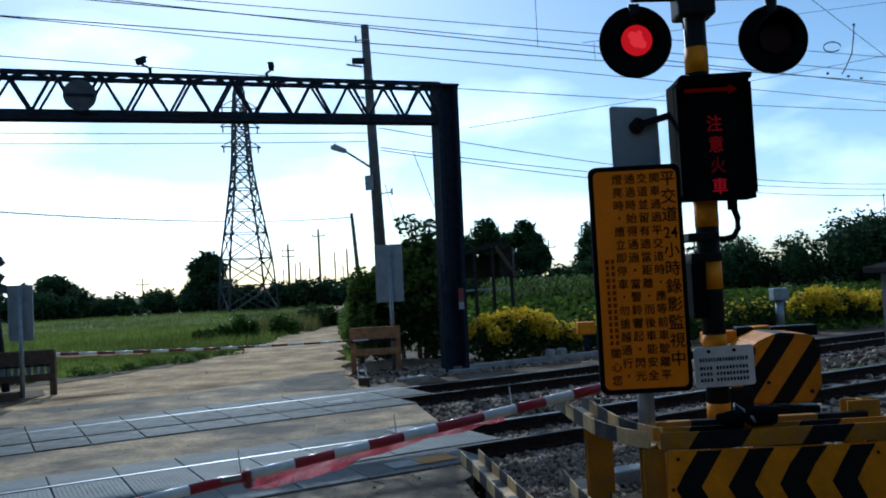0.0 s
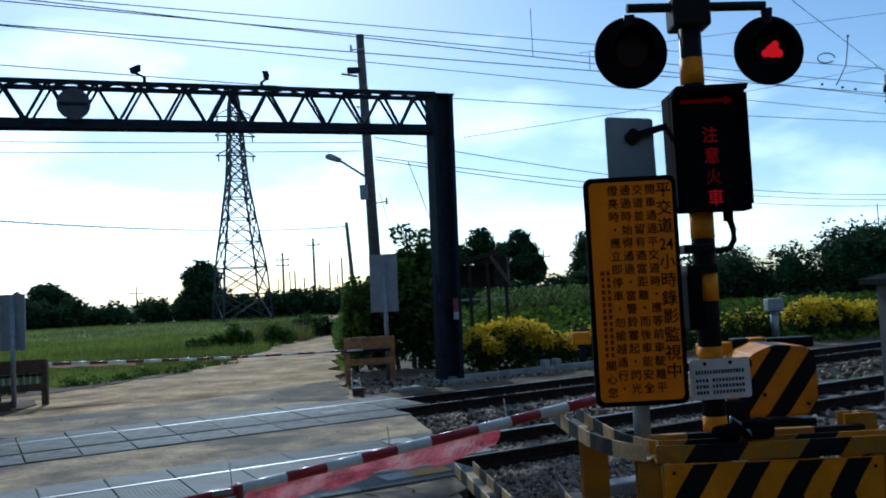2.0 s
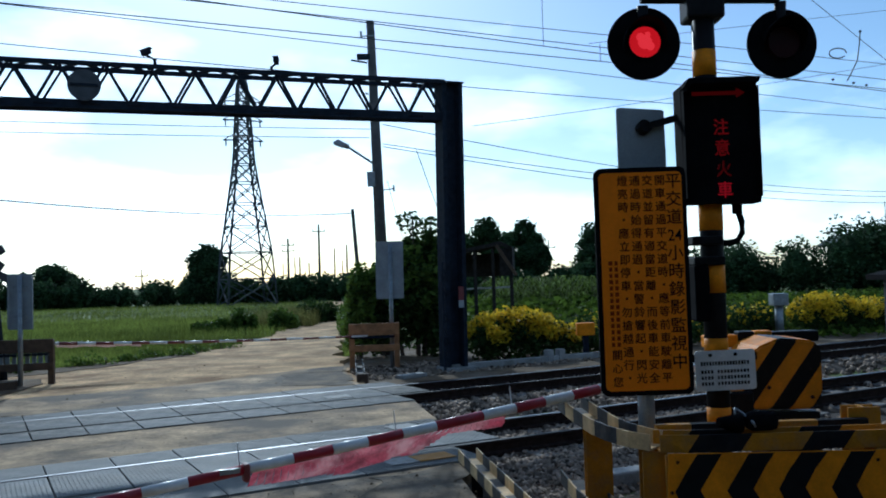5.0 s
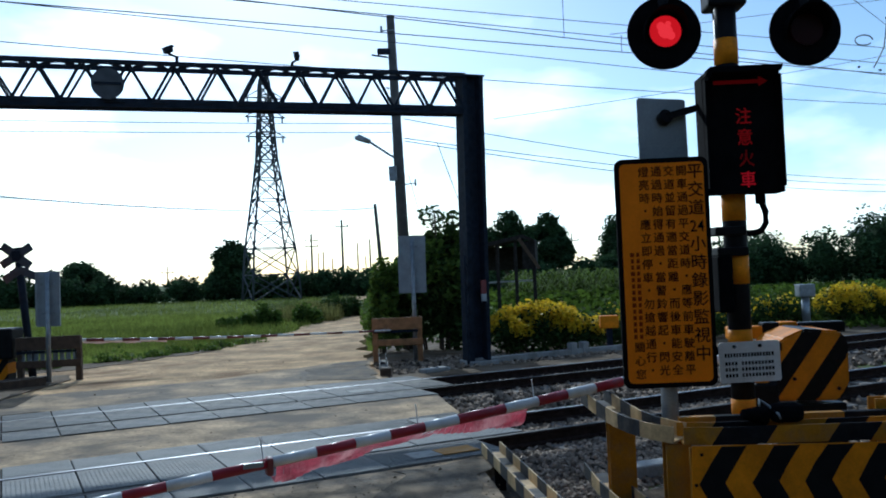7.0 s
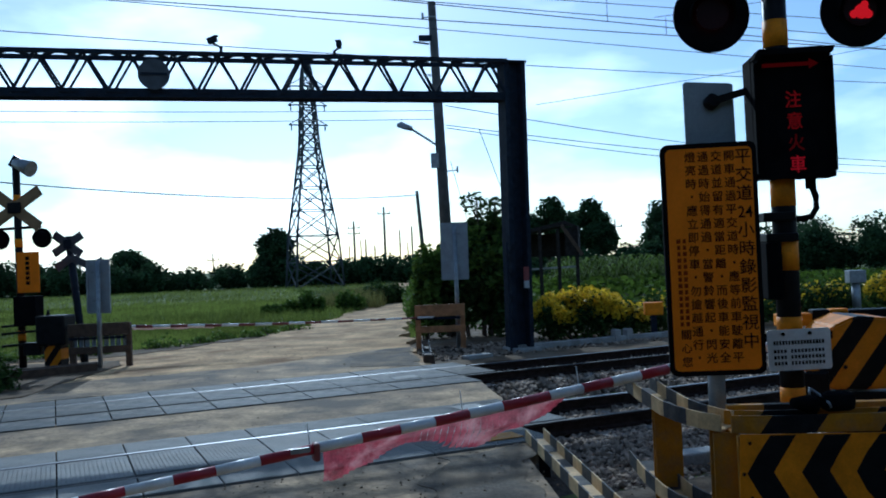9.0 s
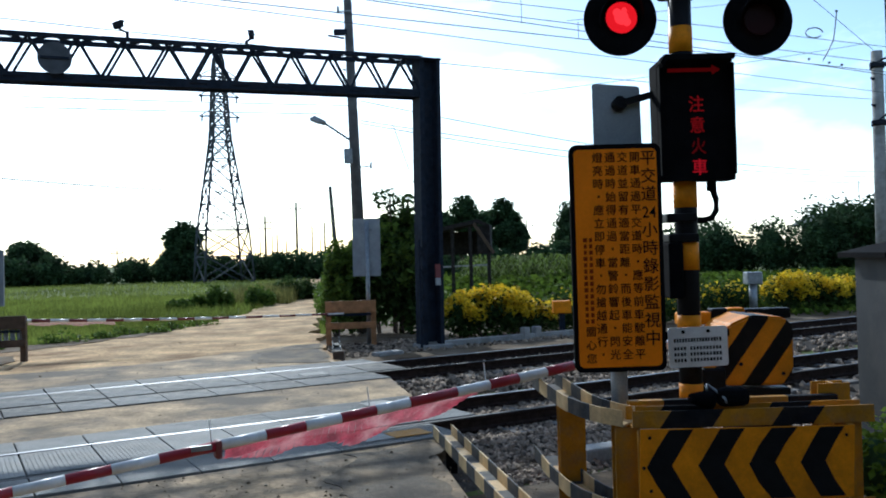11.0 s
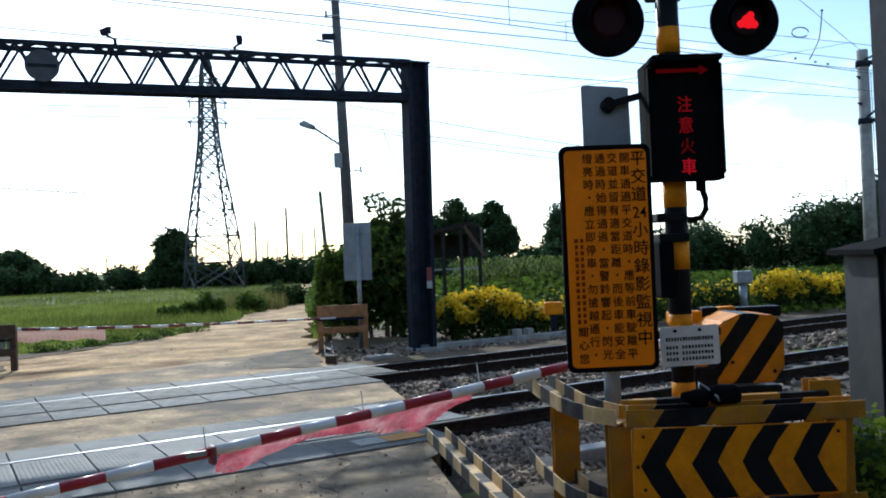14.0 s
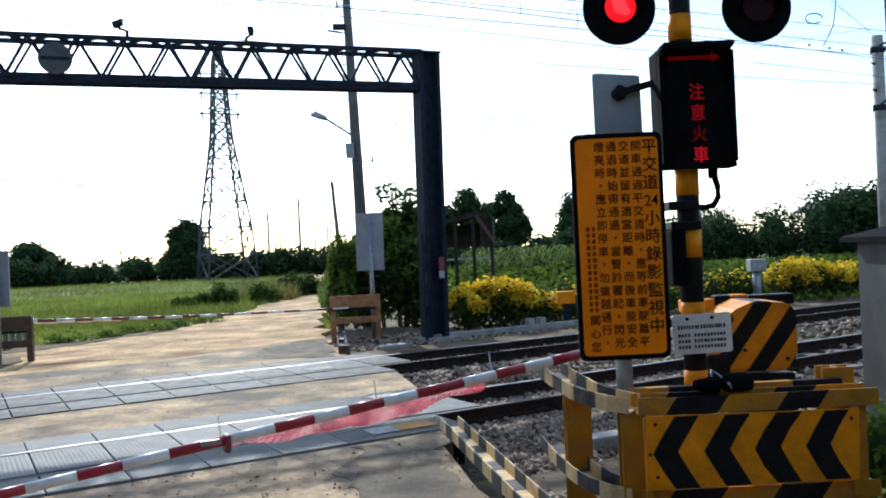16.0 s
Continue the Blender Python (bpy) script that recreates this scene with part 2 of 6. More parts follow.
LEAF = material("dark_leaves", (0.048, 0.08, 0.021), 0.75, vary=0.3, scale=1.2, island=0.5, translucent=0.28, coords="World", spec=0.07)
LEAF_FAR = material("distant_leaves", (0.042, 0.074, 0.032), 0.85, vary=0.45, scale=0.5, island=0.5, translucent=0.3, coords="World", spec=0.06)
LEAF_FRESH = material("fresh_green_leaves", (0.10, 0.155, 0.025), 0.65, vary=0.3, scale=1.5, island=0.4, translucent=0.4, coords="World", spec=0.15)
LEAF_LIME = material("lime_green_leaves", (0.19, 0.27, 0.03), 0.6, vary=0.3, scale=1.5, island=0.4, translucent=0.4, coords="World", spec=0.15)
LEAF_YELLOW = material("golden_leaves", (0.74, 0.54, 0.025), 0.5, vary=0.2, scale=3, island=0.35, translucent=0.4, coords="World", spec=0.15)
GRASS = material("grass_blades", (0.17, 0.205, 0.04), 0.75, vary=0.6, scale=0.16, island=0.4, translucent=0.45, coords="World", spec=0.15)
REED = material("dry_reed_blades", (0.17, 0.165, 0.05), 0.75, vary=0.3, scale=0.6, island=0.4, translucent=0.35, coords="World", spec=0.12)
CLOTH = material("faded_red_netting", (0.37, 0.055, 0.08), 0.85, vary=0.5, scale=7, translucent=0.42, see_through=0.26, coords="World", dirt=(0.66, 0.33, 0.33), dirt_amount=0.75, dirt_scale=5, bump=0.5, bump_scale=50)
NET_PALE = material("bleached_netting", (0.50, 0.32, 0.30), 0.85, vary=0.3, scale=6, translucent=0.3, see_through=0.62, dirt=(0.6, 0.5, 0.45), dirt_amount=0.6, dirt_scale=5)
CROP = material("field_crop_leaves", (0.075, 0.115, 0.016), 0.8, vary=0.35, scale=0.7, island=0.55, translucent=0.4, coords="World", spec=0.05)
FINE_PRINT = material("dull_red_print", (0.26, 0.045, 0.006), 0.8, vary=0.2, spec=0.04)
RED_OFF = material("unlit_red_lens", (0.02, 0.003, 0.003), 0.35, vary=0.1, spec=0.15)
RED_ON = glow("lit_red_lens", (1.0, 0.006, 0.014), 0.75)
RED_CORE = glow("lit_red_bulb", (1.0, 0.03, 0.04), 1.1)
LED = glow("red_led", (1.0, 0.01, 0.02), 0.11)
LED_BRIGHT = glow("bright_red_led", (1.0, 0.01, 0.03), 0.25)
LED_DIM = glow("dim_red_led", (1.0, 0.01, 0.02), 0.045)
HOUSING_STRIPE = stripes("hazard_striped_paint", (0.70, 0.235, 0.008), (0.009, 0.009, 0.010), 0.1225, (0.806, 0.0, -0.591), 0.0825)


# ---- small builders ----
def part(name, bm, mat, parent=None, label=""):
    me = bpy.data.meshes.new(name)
    bm.to_mesh(me)
    bm.free()
    for mm in (mat if isinstance(mat, (list, tuple)) else [mat]):
        me.materials.append(mm)
    ob = new(name, me)
    if parent:
        ob.parent = parent
    if label:
        tagged(ob, label)
    return ob


def thing(name, m, label, category, group="", kind=""):
    ob = new(name)
    ob.matrix_world = m
    ob.empty_display_size = 0.2
    return tagged(ob, label, category, group, kind)


def box(bm, x0, y0, z0, x1, y1, z1, m=None, bevel=0.0):
    vs = bmesh.ops.create_cube(bm, size=1.0)["verts"]
    mat = Matrix.Translation(((x0 + x1) / 2, (y0 + y1) / 2, (z0 + z1) / 2)) @ Matrix.Diagonal((abs(x1 - x0), abs(y1 - y0), abs(z1 - z0), 1))
    bmesh.ops.transform(bm, matrix=(m @ mat if m else mat), verts=vs)
    if bevel:
        es = list({e for v in vs for e in v.link_edges})
        bmesh.ops.bevel(bm, geom=es, offset=bevel, segments=2, profile=0.5, affect="EDGES")
    return vs


def rod(bm, p, q, r0, r1=None, seg=8):
    p, q = Vector(p), Vector(q)
    d = q - p
    vs = bmesh.ops.create_cone(bm, cap_ends=True, segments=seg, radius1=r0, radius2=r0 if r1 is None else r1, depth=d.length)["verts"]
    m = Matrix.Translation((p + q) / 2) @ d.to_track_quat("Z", "Y").to_matrix().to_4x4()
    bmesh.ops.transform(bm, matrix=m, verts=vs)
    for f in {f for v in vs for f in v.link_faces}:
        f.smooth = len(f.verts) == 4 and seg > 8
    return vs


def bar(bm, p, q, w, h):
    """A straight bar of section w x h."""
    p, q = Vector(p), Vector(q)
    d = q - p
    vs = bmesh.ops.create_cube(bm, size=1.0)["verts"]
    m = Matrix.Translation((p + q) / 2) @ d.to_track_quat("Y", "Z").to_matrix().to_4x4() @ Matrix.Diagonal((w, d.length, h, 1))
    bmesh.ops.transform(bm, matrix=m, verts=vs)
    return vs


def tube(bm, pts, r, seg=6):
    """A continuous round tube along pts."""
    pts = [Vector(p) for p in pts]
    last = None
    for i, p in enumerate(pts):
        d = (pts[min(i + 1, len(pts) - 1)] - pts[max(i - 1, 0)]).normalized()
        side = d.cross(Vector((0.13, 0.21, 0.97))).normalized()
        up = side.cross(d)
        ring = [bm.verts.new(p + (side * math.cos(2 * math.pi * k / seg) + up * math.sin(2 * math.pi * k / seg)) * r) for k in range(seg)]
        if last:
            for k in range(seg):
                bm.faces.new((last[k], last[(k + 1) % seg], ring[(k + 1) % seg], ring[k])).smooth = True
        else:
            bm.faces.new(ring)
        last = ring
    bm.faces.new(last[::-1])
    bmesh.ops.recalc_face_normals(bm, faces=bm.faces)


def one(fn, *args, **kw):
    bm = bmesh.new()
    fn(bm, *args, **kw)
    return bm


def prism(bm, outline, y0, y1):
    """An outline in x, z given depth along y."""
    a = [bm.verts.new((x, y0, z)) for x, z in outline]
    b = [bm.verts.new((x, y1, z)) for x, z in outline]
    bm.faces.new(a)
    bm.faces.new(b[::-1])
    n = len(a)
    for i in range(n):
        bm.faces.new((a[i], b[i], b[(i + 1) % n], a[(i + 1) % n]))
    bmesh.ops.recalc_face_normals(bm, faces=bm.faces)


def slab(name, outline, z0, z1, mat, label, category, wobble=0.0, step=0.4, kind="structure"):
    """A flat sheet with a slightly uneven edge."""
    pts = []
    n = len(outline)
    for i in range(n):
        a, b = Vector(outline[i]).to_3d(), Vector(outline[(i + 1) % n]).to_3d()
        k = max(1, int((b - a).length / step)) if wobble else 1
        for j in range(k):
            p = a.lerp(b, j / k)
            if wobble:
                w = noise.noise_vector(p * 0.9) * wobble + noise.noise_vector(p * 2.7) * wobble * 0.5
                p = p + Vector((w.x, w.y, 0))
            pts.append(p)
    bm = bmesh.new()
    top = [bm.verts.new((p.x, p.y, z1)) for p in pts]
    low = [bm.verts.new((p.x, p.y, z0)) for p in pts]
    f = bm.faces.new(top)
    for i in range(len(pts)):
        bm.faces.new((top[i], low[i], low[(i + 1) % len(pts)], top[(i + 1) % len(pts)]))
    bmesh.ops.recalc_face_normals(bm, faces=bm.faces)
    bmesh.ops.triangulate(bm, faces=[f])
    ob = part(name, bm, mat)
    return tagged(ob, label, category, kind=kind)


def from_arrays(name, verts, faces, mat, parent=None):
    me = bpy.data.meshes.new(name)
    verts, faces = np.asarray(verts, np.float32), np.asarray(faces, np.int32)
    k = faces.shape[1]
    me.vertices.add(len(verts))
    me.vertices.foreach_set("co", verts.ravel())
    me.loops.add(faces.size)
    me.loops.foreach_set("vertex_index", faces.ravel())
    me.polygons.add(len(faces))
    me.polygons.foreach_set("loop_start", np.arange(0, faces.size, k, dtype=np.int32))
    me.polygons.foreach_set("loop_total", np.full(len(faces), k, np.int32))
    me.update(calc_edges=True)
    me.materials.append(mat)
    ob = new(name, me)
    if parent:
        ob.parent = parent
    return ob


def unit(rng, n):
    v = rng.normal(size=(n, 3))
    return v / np.linalg.norm(v, axis=1, keepdims=True)


def leaf_arrays(rng, centres, size, upward=0.3):
    """Small folded diamond leaves at the given places."""
    n = len(centres)
    a = unit(rng, n)
    a[:, 2] = np.abs(a[:, 2]) * 0.6 + upward * a[:, 2]
    a /= np.linalg.norm(a, axis=1, keepdims=True)
    b = np.cross(a, unit(rng, n))
    b /= np.linalg.norm(b, axis=1, keepdims=True) + 1e-9
    c = np.cross(a, b)
    s = size * rng.uniform(0.6, 1.3, (n, 1))
    v = np.stack([centres - a * s, centres + b * s * 0.5 + c * s * 0.15, centres + a * s, centres - b * s * 0.5 + c * s * 0.15], 1).reshape(-1, 3)
    return v, np.arange(4 * n).reshape(-1, 4)


def clump_points(rng, blobs, count):
    """Places in the outer parts of several uneven balls (x, y, z, rx, ry, rz)."""
    blobs = np.array(blobs, float)
    w = blobs[:, 3] * blobs[:, 4] + blobs[:, 3] * blobs[:, 5]
    pick = rng.choice(len(blobs), count, p=w / w.sum())
    d = unit(rng, count)
    r = rng.uniform(0.25, 1.0, (count, 1)) ** 0.45
    lump = 1 + 0.22 * np.sin(d[:, :1] * 7 + pick[:, None]) * np.cos(d[:, 1:2] * 6 + d[:, 2:] * 5 + pick[:, None] * 2)
    return blobs[pick, :3] + d * r * lump * blobs[pick, 3:]


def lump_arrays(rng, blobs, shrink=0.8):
    """Dark inner masses that stand in for a crown's shaded inside: uneven low-poly balls."""
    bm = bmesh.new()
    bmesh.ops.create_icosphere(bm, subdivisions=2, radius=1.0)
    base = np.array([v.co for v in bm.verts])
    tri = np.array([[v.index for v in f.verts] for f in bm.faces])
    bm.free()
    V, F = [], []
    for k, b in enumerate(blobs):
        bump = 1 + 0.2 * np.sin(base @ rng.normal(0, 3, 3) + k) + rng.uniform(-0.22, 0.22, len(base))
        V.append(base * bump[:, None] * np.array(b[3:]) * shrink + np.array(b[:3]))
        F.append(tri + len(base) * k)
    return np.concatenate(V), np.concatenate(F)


TH = radians(28.7)
UX, UY = math.cos(TH), math.sin(TH)


def tp(u, n, z=0.0):
    """A place from metres along the tracks, metres across them and height."""
    return Vector((u * UX - n * UY, u * UY + n * UX, z))


def track_pose(u, n, z=0.0, turn=0.0):
    p = tp(u, n, z)
    return pose(p.x, p.y, p.z, 0, 0, 28.7 + turn)


# ---- ground, road, tracks ----
def make_ground():
    bm = bmesh.new()
    bmesh.ops.create_grid(bm, x_segments=60, y_segments=60, size=1.0)
    for v in bm.verts:
        x, y = v.co.x, v.co.y
        v.co.x, v.co.y = math.copysign(abs(x) ** 3, x) * 2500, math.copysign(abs(y) ** 3, y) * 2500 + 20
        d = math.hypot(v.co.x, v.co.y - 10)
        v.co.z = -0.30 + min(0.22, max(0.0, (d - 18) * 0.03)) + (0.06 * noise.noise(v.co * 0.11) if 22 < d < 300 else 0)
    return tagged(part("ground", bm, FIELD), "green meadow and farm land reaching the horizon", "ground", kind="structure")


make_ground()
# near road up to the first track, strip between the tracks, far road that narrows into the fields
slab("road_near", [tp(-14, 7.42), tp(4.25, 7.42), (0.0, 8.2), (0.38, 5.7), (0.75, 2.0), (1.1, -4), (1.4, -12), (-14, -12)], -0.45, -0.02,
     APRON, "dusty asphalt road with patches of dried mud before the crossing", "road")
slab("road_between_tracks", [tp(-8, 9.86), tp(5.15, 9.86), tp(5.75, 11.75), tp(-8, 11.75)], -0.45, -0.015,
     APRON, "mud-stained asphalt between the two tracks", "road", 0.03)
slab("road_far", [tp(-8, 13.98), tp(5.9, 13.98), (-1.75, 16.1), (-2.3, 18.6), (-2.75, 22), (-3.5, 28), (-4.6, 38), (-6.0, 55), (-9.5, 80), (-11, 80), (-7.6, 55),
                  (-6.6, 40), (-6.3, 30), (-6.6, 24.5), (-7.6, 20.4), (-9.2, 18.6), (-14, 17.5), (-20, 17)], -0.45, -0.02,
     SAND, "pale sandy dirt road leading away from the crossing", "road", 0.34, 0.25)
slab("asphalt_apron", [tp(-8, 13.99), tp(5.85, 13.99), (-1.85, 16.0), (-2.3, 18.5), tp(5.97, 17.35), tp(3.96, 16.39), tp(2.81, 16.09), tp(0.9, 16.33), tp(-2, 16.1), tp(-8, 16.2)], -0.1, -0.014,
     APRON, "dusty strip of asphalt where the far road meets the crossing", "road", 0.25, 0.12)
slab("asphalt_patch", [tp(4.7, 14.6), tp(5.8, 14.05), (-1.9, 16.0), (-2.35, 18.3), (-2.8, 18.2), (-3.1, 16.8)], -0.1, -0.007,
     ASPHALT, "dark patch of worn asphalt at the road edge", "road", 0.34, 0.09)
slab("asphalt_patch_near", [tp(3.2, 7.38), tp(4.2, 7.38), (0.0, 8.1), (0.38, 5.7), (0.75, 2.0), (0.1, 2.2), (-0.1, 4.8), (-0.45, 6.2)], -0.1, -0.014,
     ASPHALT, "dark bare asphalt beside the near kerb", "road", 0.42, 0.07)
slab("verge_near", [(0.45, 5.6), (0.2, 7.2), tp(4.6, 6.2), tp(30, 6.0), (30, -12), (1.45, -12), (1.15, -4), (0.8, 2.0)], -0.6, -0.25,
     EARTH, "bare gravelly earth beside the near road", "verge")
slab("verge_earth", [(-1.7, 15.9), tp(6.6, 14.2), tp(22, 14.2), tp(22, 19.5), (3.0, 24), (-2.2, 26), (-2.6, 21)], -0.5, -0.10,
     EARTH, "bare brown earth verge strewn with stones", "verge", 0.2)
slab("verge_left", [(-14, 14.2), tp(-8, 14.4), tp(-0.5, 14.8), (-7.75, 14.2), (-7.9, 16.8), (-8.3, 17.6), (-14, 17.6)], -0.5, 0.0,
     EARTH, "bare earth verge beside the far road", "verge", 0.1)


slab("meadow_edge", [(-14, 17.35), (-11.5, 17.7), (-9.4, 18.3), (-7.9, 19.9), (-6.9, 22.4), (-6.6, 24.5), (-7.0, 24.3), (-7.6, 22.4), (-8.4, 20.9), (-9.8, 19.8), (-11.6, 19.2), (-14, 18.9)], -0.4, -0.008,
     EARTH, "strip of bare dark earth along the meadow edge", "verge", 0.34, 0.22)


def make_ballast():
    bm = bmesh.new()
    for n0, n1, n2, n3 in ((5.4, 7.5, 9.9, 10.75), (10.75, 11.6, 13.95, 15.4)):
        rows = [(n0, -0.42), (n1, -0.19), (n2, -0.19), (n3, -0.34)]
        last = None
        for k in range(0, 70):
            u = -60 + k * 2.5
            row = [bm.verts.new(tp(u, n, z)) for n, z in rows]
            if last:
                for i in range(3):
                    bm.faces.new((last[i], row[i], row[i + 1], last[i + 1]))
            last = row
    bmesh.ops.recalc_face_normals(bm, faces=bm.faces)
    ob = part("ballast_bed", bm, BALLAST)
    tagged(ob, "bed of grey crushed-stone ballast under the tracks", "ballast", kind="structure")
    # loose stones, dense near the crossing
    rng = np.random.default_rng(5)
    spots = []

    def strew(count, u0, u1, n0, n1, s0, s1, zfun):
        u, n = rng.uniform(u0, u1, count), rng.uniform(n0, n1, count)
        spots.append(np.stack([u * UX - n * UY, u * UY + n * UX, zfun(n), rng.uniform(s0, s1, count)], 1))

    def bed(n):
        return np.interp(n, [5.4, 7.5, 9.9, 10.75, 11.6, 13.95, 15.4], [-0.42, -0.19, -0.19, -0.34, -0.19, -0.19, -0.38])
    strew(9800, 4.3, 9, 5.5, 8.05, 0.022, 0.05, bed)
    strew(4680, 4.5, 11, 8.2, 9.2, 0.026, 0.057, bed)
    strew(6750, 4.9, 14, 9.3, 12.15, 0.029, 0.061, bed)
    strew(3780, 6.0, 16, 12.25, 13.3, 0.029, 0.061, bed)
    strew(4500, 6.0, 20, 13.4, 15.3, 0.029, 0.068, bed)
    strew(8100, 9, 34, 5.5, 14.8, 0.036, 0.074, bed)
    strew(2200, 1.6, 4.6, 4.2, 5.6, 0.022, 0.05, lambda n: np.full_like(n, -0.25))
    strew(2600, 4.0, 6.0, 2.6, 5.6, 0.022, 0.05, lambda n: np.full_like(n, -0.25))
    strew(1500, 5.9, 12, 15.0, 17.5, 0.015, 0.05, lambda n: np.full_like(n, -0.10))
    s = np.concatenate(spots)
    m = len(s)
    cube = np.array([(x, y, z) for x in (-1, 1) for y in (-1, 1) for z in (-1, 1)], float)
    quads = np.array([(0, 1, 3, 2), (4, 6, 7, 5), (0, 4, 5, 1), (2, 3, 7, 6), (0, 2, 6, 4), (1, 5, 7, 3)])
    q1, q2 = unit(rng, m), unit(rng, m)
    q2 = np.cross(q1, q2)
    q2 /= np.linalg.norm(q2, axis=1, keepdims=True)
    q3 = np.cross(q1, q2)
    base = cube[None] * rng.uniform(0.45, 1.0, (m, 8, 3)) * np.array([1.25, 0.9, 0.65])
    v = (base[..., :1] * q1[:, None] + base[..., 1:2] * q2[:, None] + base[..., 2:] * q3[:, None]) * s[:, None, 3:4] + s[:, None, :3]
    f = quads[None] + (np.arange(m) * 8)[:, None, None]
    ob = from_arrays("ballast_stones", v.reshape(-1, 3), f.reshape(-1, 4), STONE)
    tagged(ob, "loose crushed grey-brown ballast stones", "ballast", kind="stuff")


make_ballast()


def make_debris():
    """Mud clods and small stones strewn over the road."""
    rng = np.random.default_rng(15)
    n = 1100
    k = rng.uniform(0, 1, n)
    u = np.where(k < 0.5, rng.uniform(0.5, 4.4, n), rng.uniform(-0.5, 5.5, n))
    a = np.where(k < 0.5, rng.uniform(5.0, 7.4, n), np.where(k < 0.62, rng.uniform(9.9, 11.7, n), rng.uniform(14.1, 20, n)))
    x, y = u * UX - a * UY, u * UY + a * UX
    s = rng.uniform(0.004, 0.015, n) * (1 + (rng.uniform(0, 1, n) > 0.93) * 1.2)
    tet = np.array([(1, 0, 0), (-0.5, 0.85, 0), (-0.6, -0.8, 0), (0.1, 0.1, 0.9)])
    t = rng.uniform(0, 6.28, n)
    rot = np.stack([np.stack([np.cos(t), -np.sin(t), 0 * t], 1), np.stack([np.sin(t), np.cos(t), 0 * t], 1), np.stack([0 * t, 0 * t, 1 + 0 * t], 1)], 1)
    v = np.einsum("nij,nkj->nki", rot, tet[None] * rng.uniform(0.6, 1.2, (n, 4, 3))) * s[:, None, None] + np.stack([x, y, 0 * x - 0.018], 1)[:, None]
    f = np.array([(0, 1, 3), (1, 2, 3), (2, 0, 3), (0, 2, 1)])[None] + (np.arange(n) * 4)[:, None, None]
    tagged(from_arrays("road_debris", v.reshape(-1, 3), f.reshape(-1, 3), EARTH), "dried mud clods and small stones on the road", "debris", kind="stuff")


make_debris()


def make_rail(n, head):
    prof = [(-0.07, -0.15), (0.07, -0.15), (0.07, -0.135), (0.015, -0.115), (0.012, -0.045), (0.035, -0.035), (0.035, -0.006), (0.028, 0.0), (-0.028, 0.0), (-0.035, -0.006),
            (-0.035, -0.035), (-0.012, -0.045), (-0.015, -0.115), (-0.07, -0.135)]
    th = thing("rail", track_pose(0, n), "long steel rail with a bright worn head and rusty sides", "rail", "rails of the two tracks", "structure")
    bm = bmesh.new()
    a = [bm.verts.new((-70, y, z)) for y, z in prof]
    b = [bm.verts.new((110, y, z)) for y, z in prof]
    k = len(prof)
    for i in range(k):
        f = bm.faces.new((a[i], a[(i + 1) % k], b[(i + 1) % k], b[i]))
        f.material_index = 1 if 6 <= i <= 8 else 0
    bm.faces.new(a)
    bm.faces.new(b[::-1])
    bmesh.ops.recalc_face_normals(bm, faces=bm.faces)
    part("steel_rail", bm, [RUST, head], th)


RAILS = (8.12, 9.25, 12.22, 13.35)
for n, head in zip(RAILS, (STEEL_DULL, STEEL_TOP, STEEL_DULL, STEEL_TOP)):
    make_rail(n, head)


def make_sleepers():
    for n in (8.685, 12.785):
        th = thing("sleeper_row", track_pose(0, n), "row of concrete sleepers half sunk in ballast", "sleepers", "sleepers of the two tracks", "structure")
        bm = bmesh.new()
        box(bm, -0.12, -1.0, -0.32, 0.12, 1.0, -0.152, bevel=0.015)
        first = part("sleeper", bm, SLEEPER, th)
        first.location.x = 5.4
        for k in range(1, 60):
            ob = new("sleeper", first.data)
            ob.parent = th
            ob.location.x = 5.4 + 0.62 * k
        # clips beside each rail
        bm = bmesh.new()
        for k in range(0, 30):
            for y in (-0.565, 0.565):
                for s in (-0.1, 0.1):
                    box(bm, 5.4 + 0.62 * k - 0.04, y + s - 0.03, -0.152, 5.4 + 0.62 * k + 0.04, y + s + 0.03, -0.11)
        part("rail_clips", bm, RUST, th)


make_sleepers()


def make_deck(name, rails, mat, u_end, label, knobs):
    """Removable steel plates between and beside the rails."""
    th = thing(name, track_pose(0, 0), label, "crossing deck", kind="structure")
    r0, r1 = rails
    rows = [(r0 - 0.68, r0 - 0.04, 0.0), (r0 + 0.085, r1 - 0.085, 0.004), (r1 + 0.04, r1 + 0.60, 0.0)]
    for row, (n0, n1, z) in enumerate(rows):
        w = n1 - n0
        bm = bmesh.new()
        box(bm, 0.006, 0, -0.16, 0.634, w, z, bevel=0.008)
        if knobs:
            if row == 1:
                for i in range(15):
                    for j in range(12):
                        x, y = 0.04 + i * 0.0395, w * (j + 0.5) / 12 + (0.018 if i % 2 else -0.018)
                        q = [bm.verts.new((x + dx, y + dy, z + dz)) for dx, dy, dz in ((-0.012, 0, 0), (0, -0.012, 0), (0.012, 0, 0), (0, 0.012, 0), (0, 0, 0.006))]
                        for a, b in ((0, 1), (1, 2), (2, 3), (3, 0)):
                            bm.faces.new((q[a], q[b], q[4]))
            else:
                for i in range(31):
                    x = 0.02 + i * 0.0195
                    box(bm, x, 0.03, z, x + 0.008, w - 0.03, z + 0.003)
        first = None
        k0, k1 = -9, int(round(u_end[row] / 0.64))
        for k in range(k0, k1):
            if first is None:
                first = part("deck_plate", bm, mat, th)
                ob = first
            else:
                ob = new("deck_plate", first.data)
                ob.parent = th
            ob.location = (-0.05 + 0.64 * k, n0, random.uniform(-0.004, 0.004))
    return th


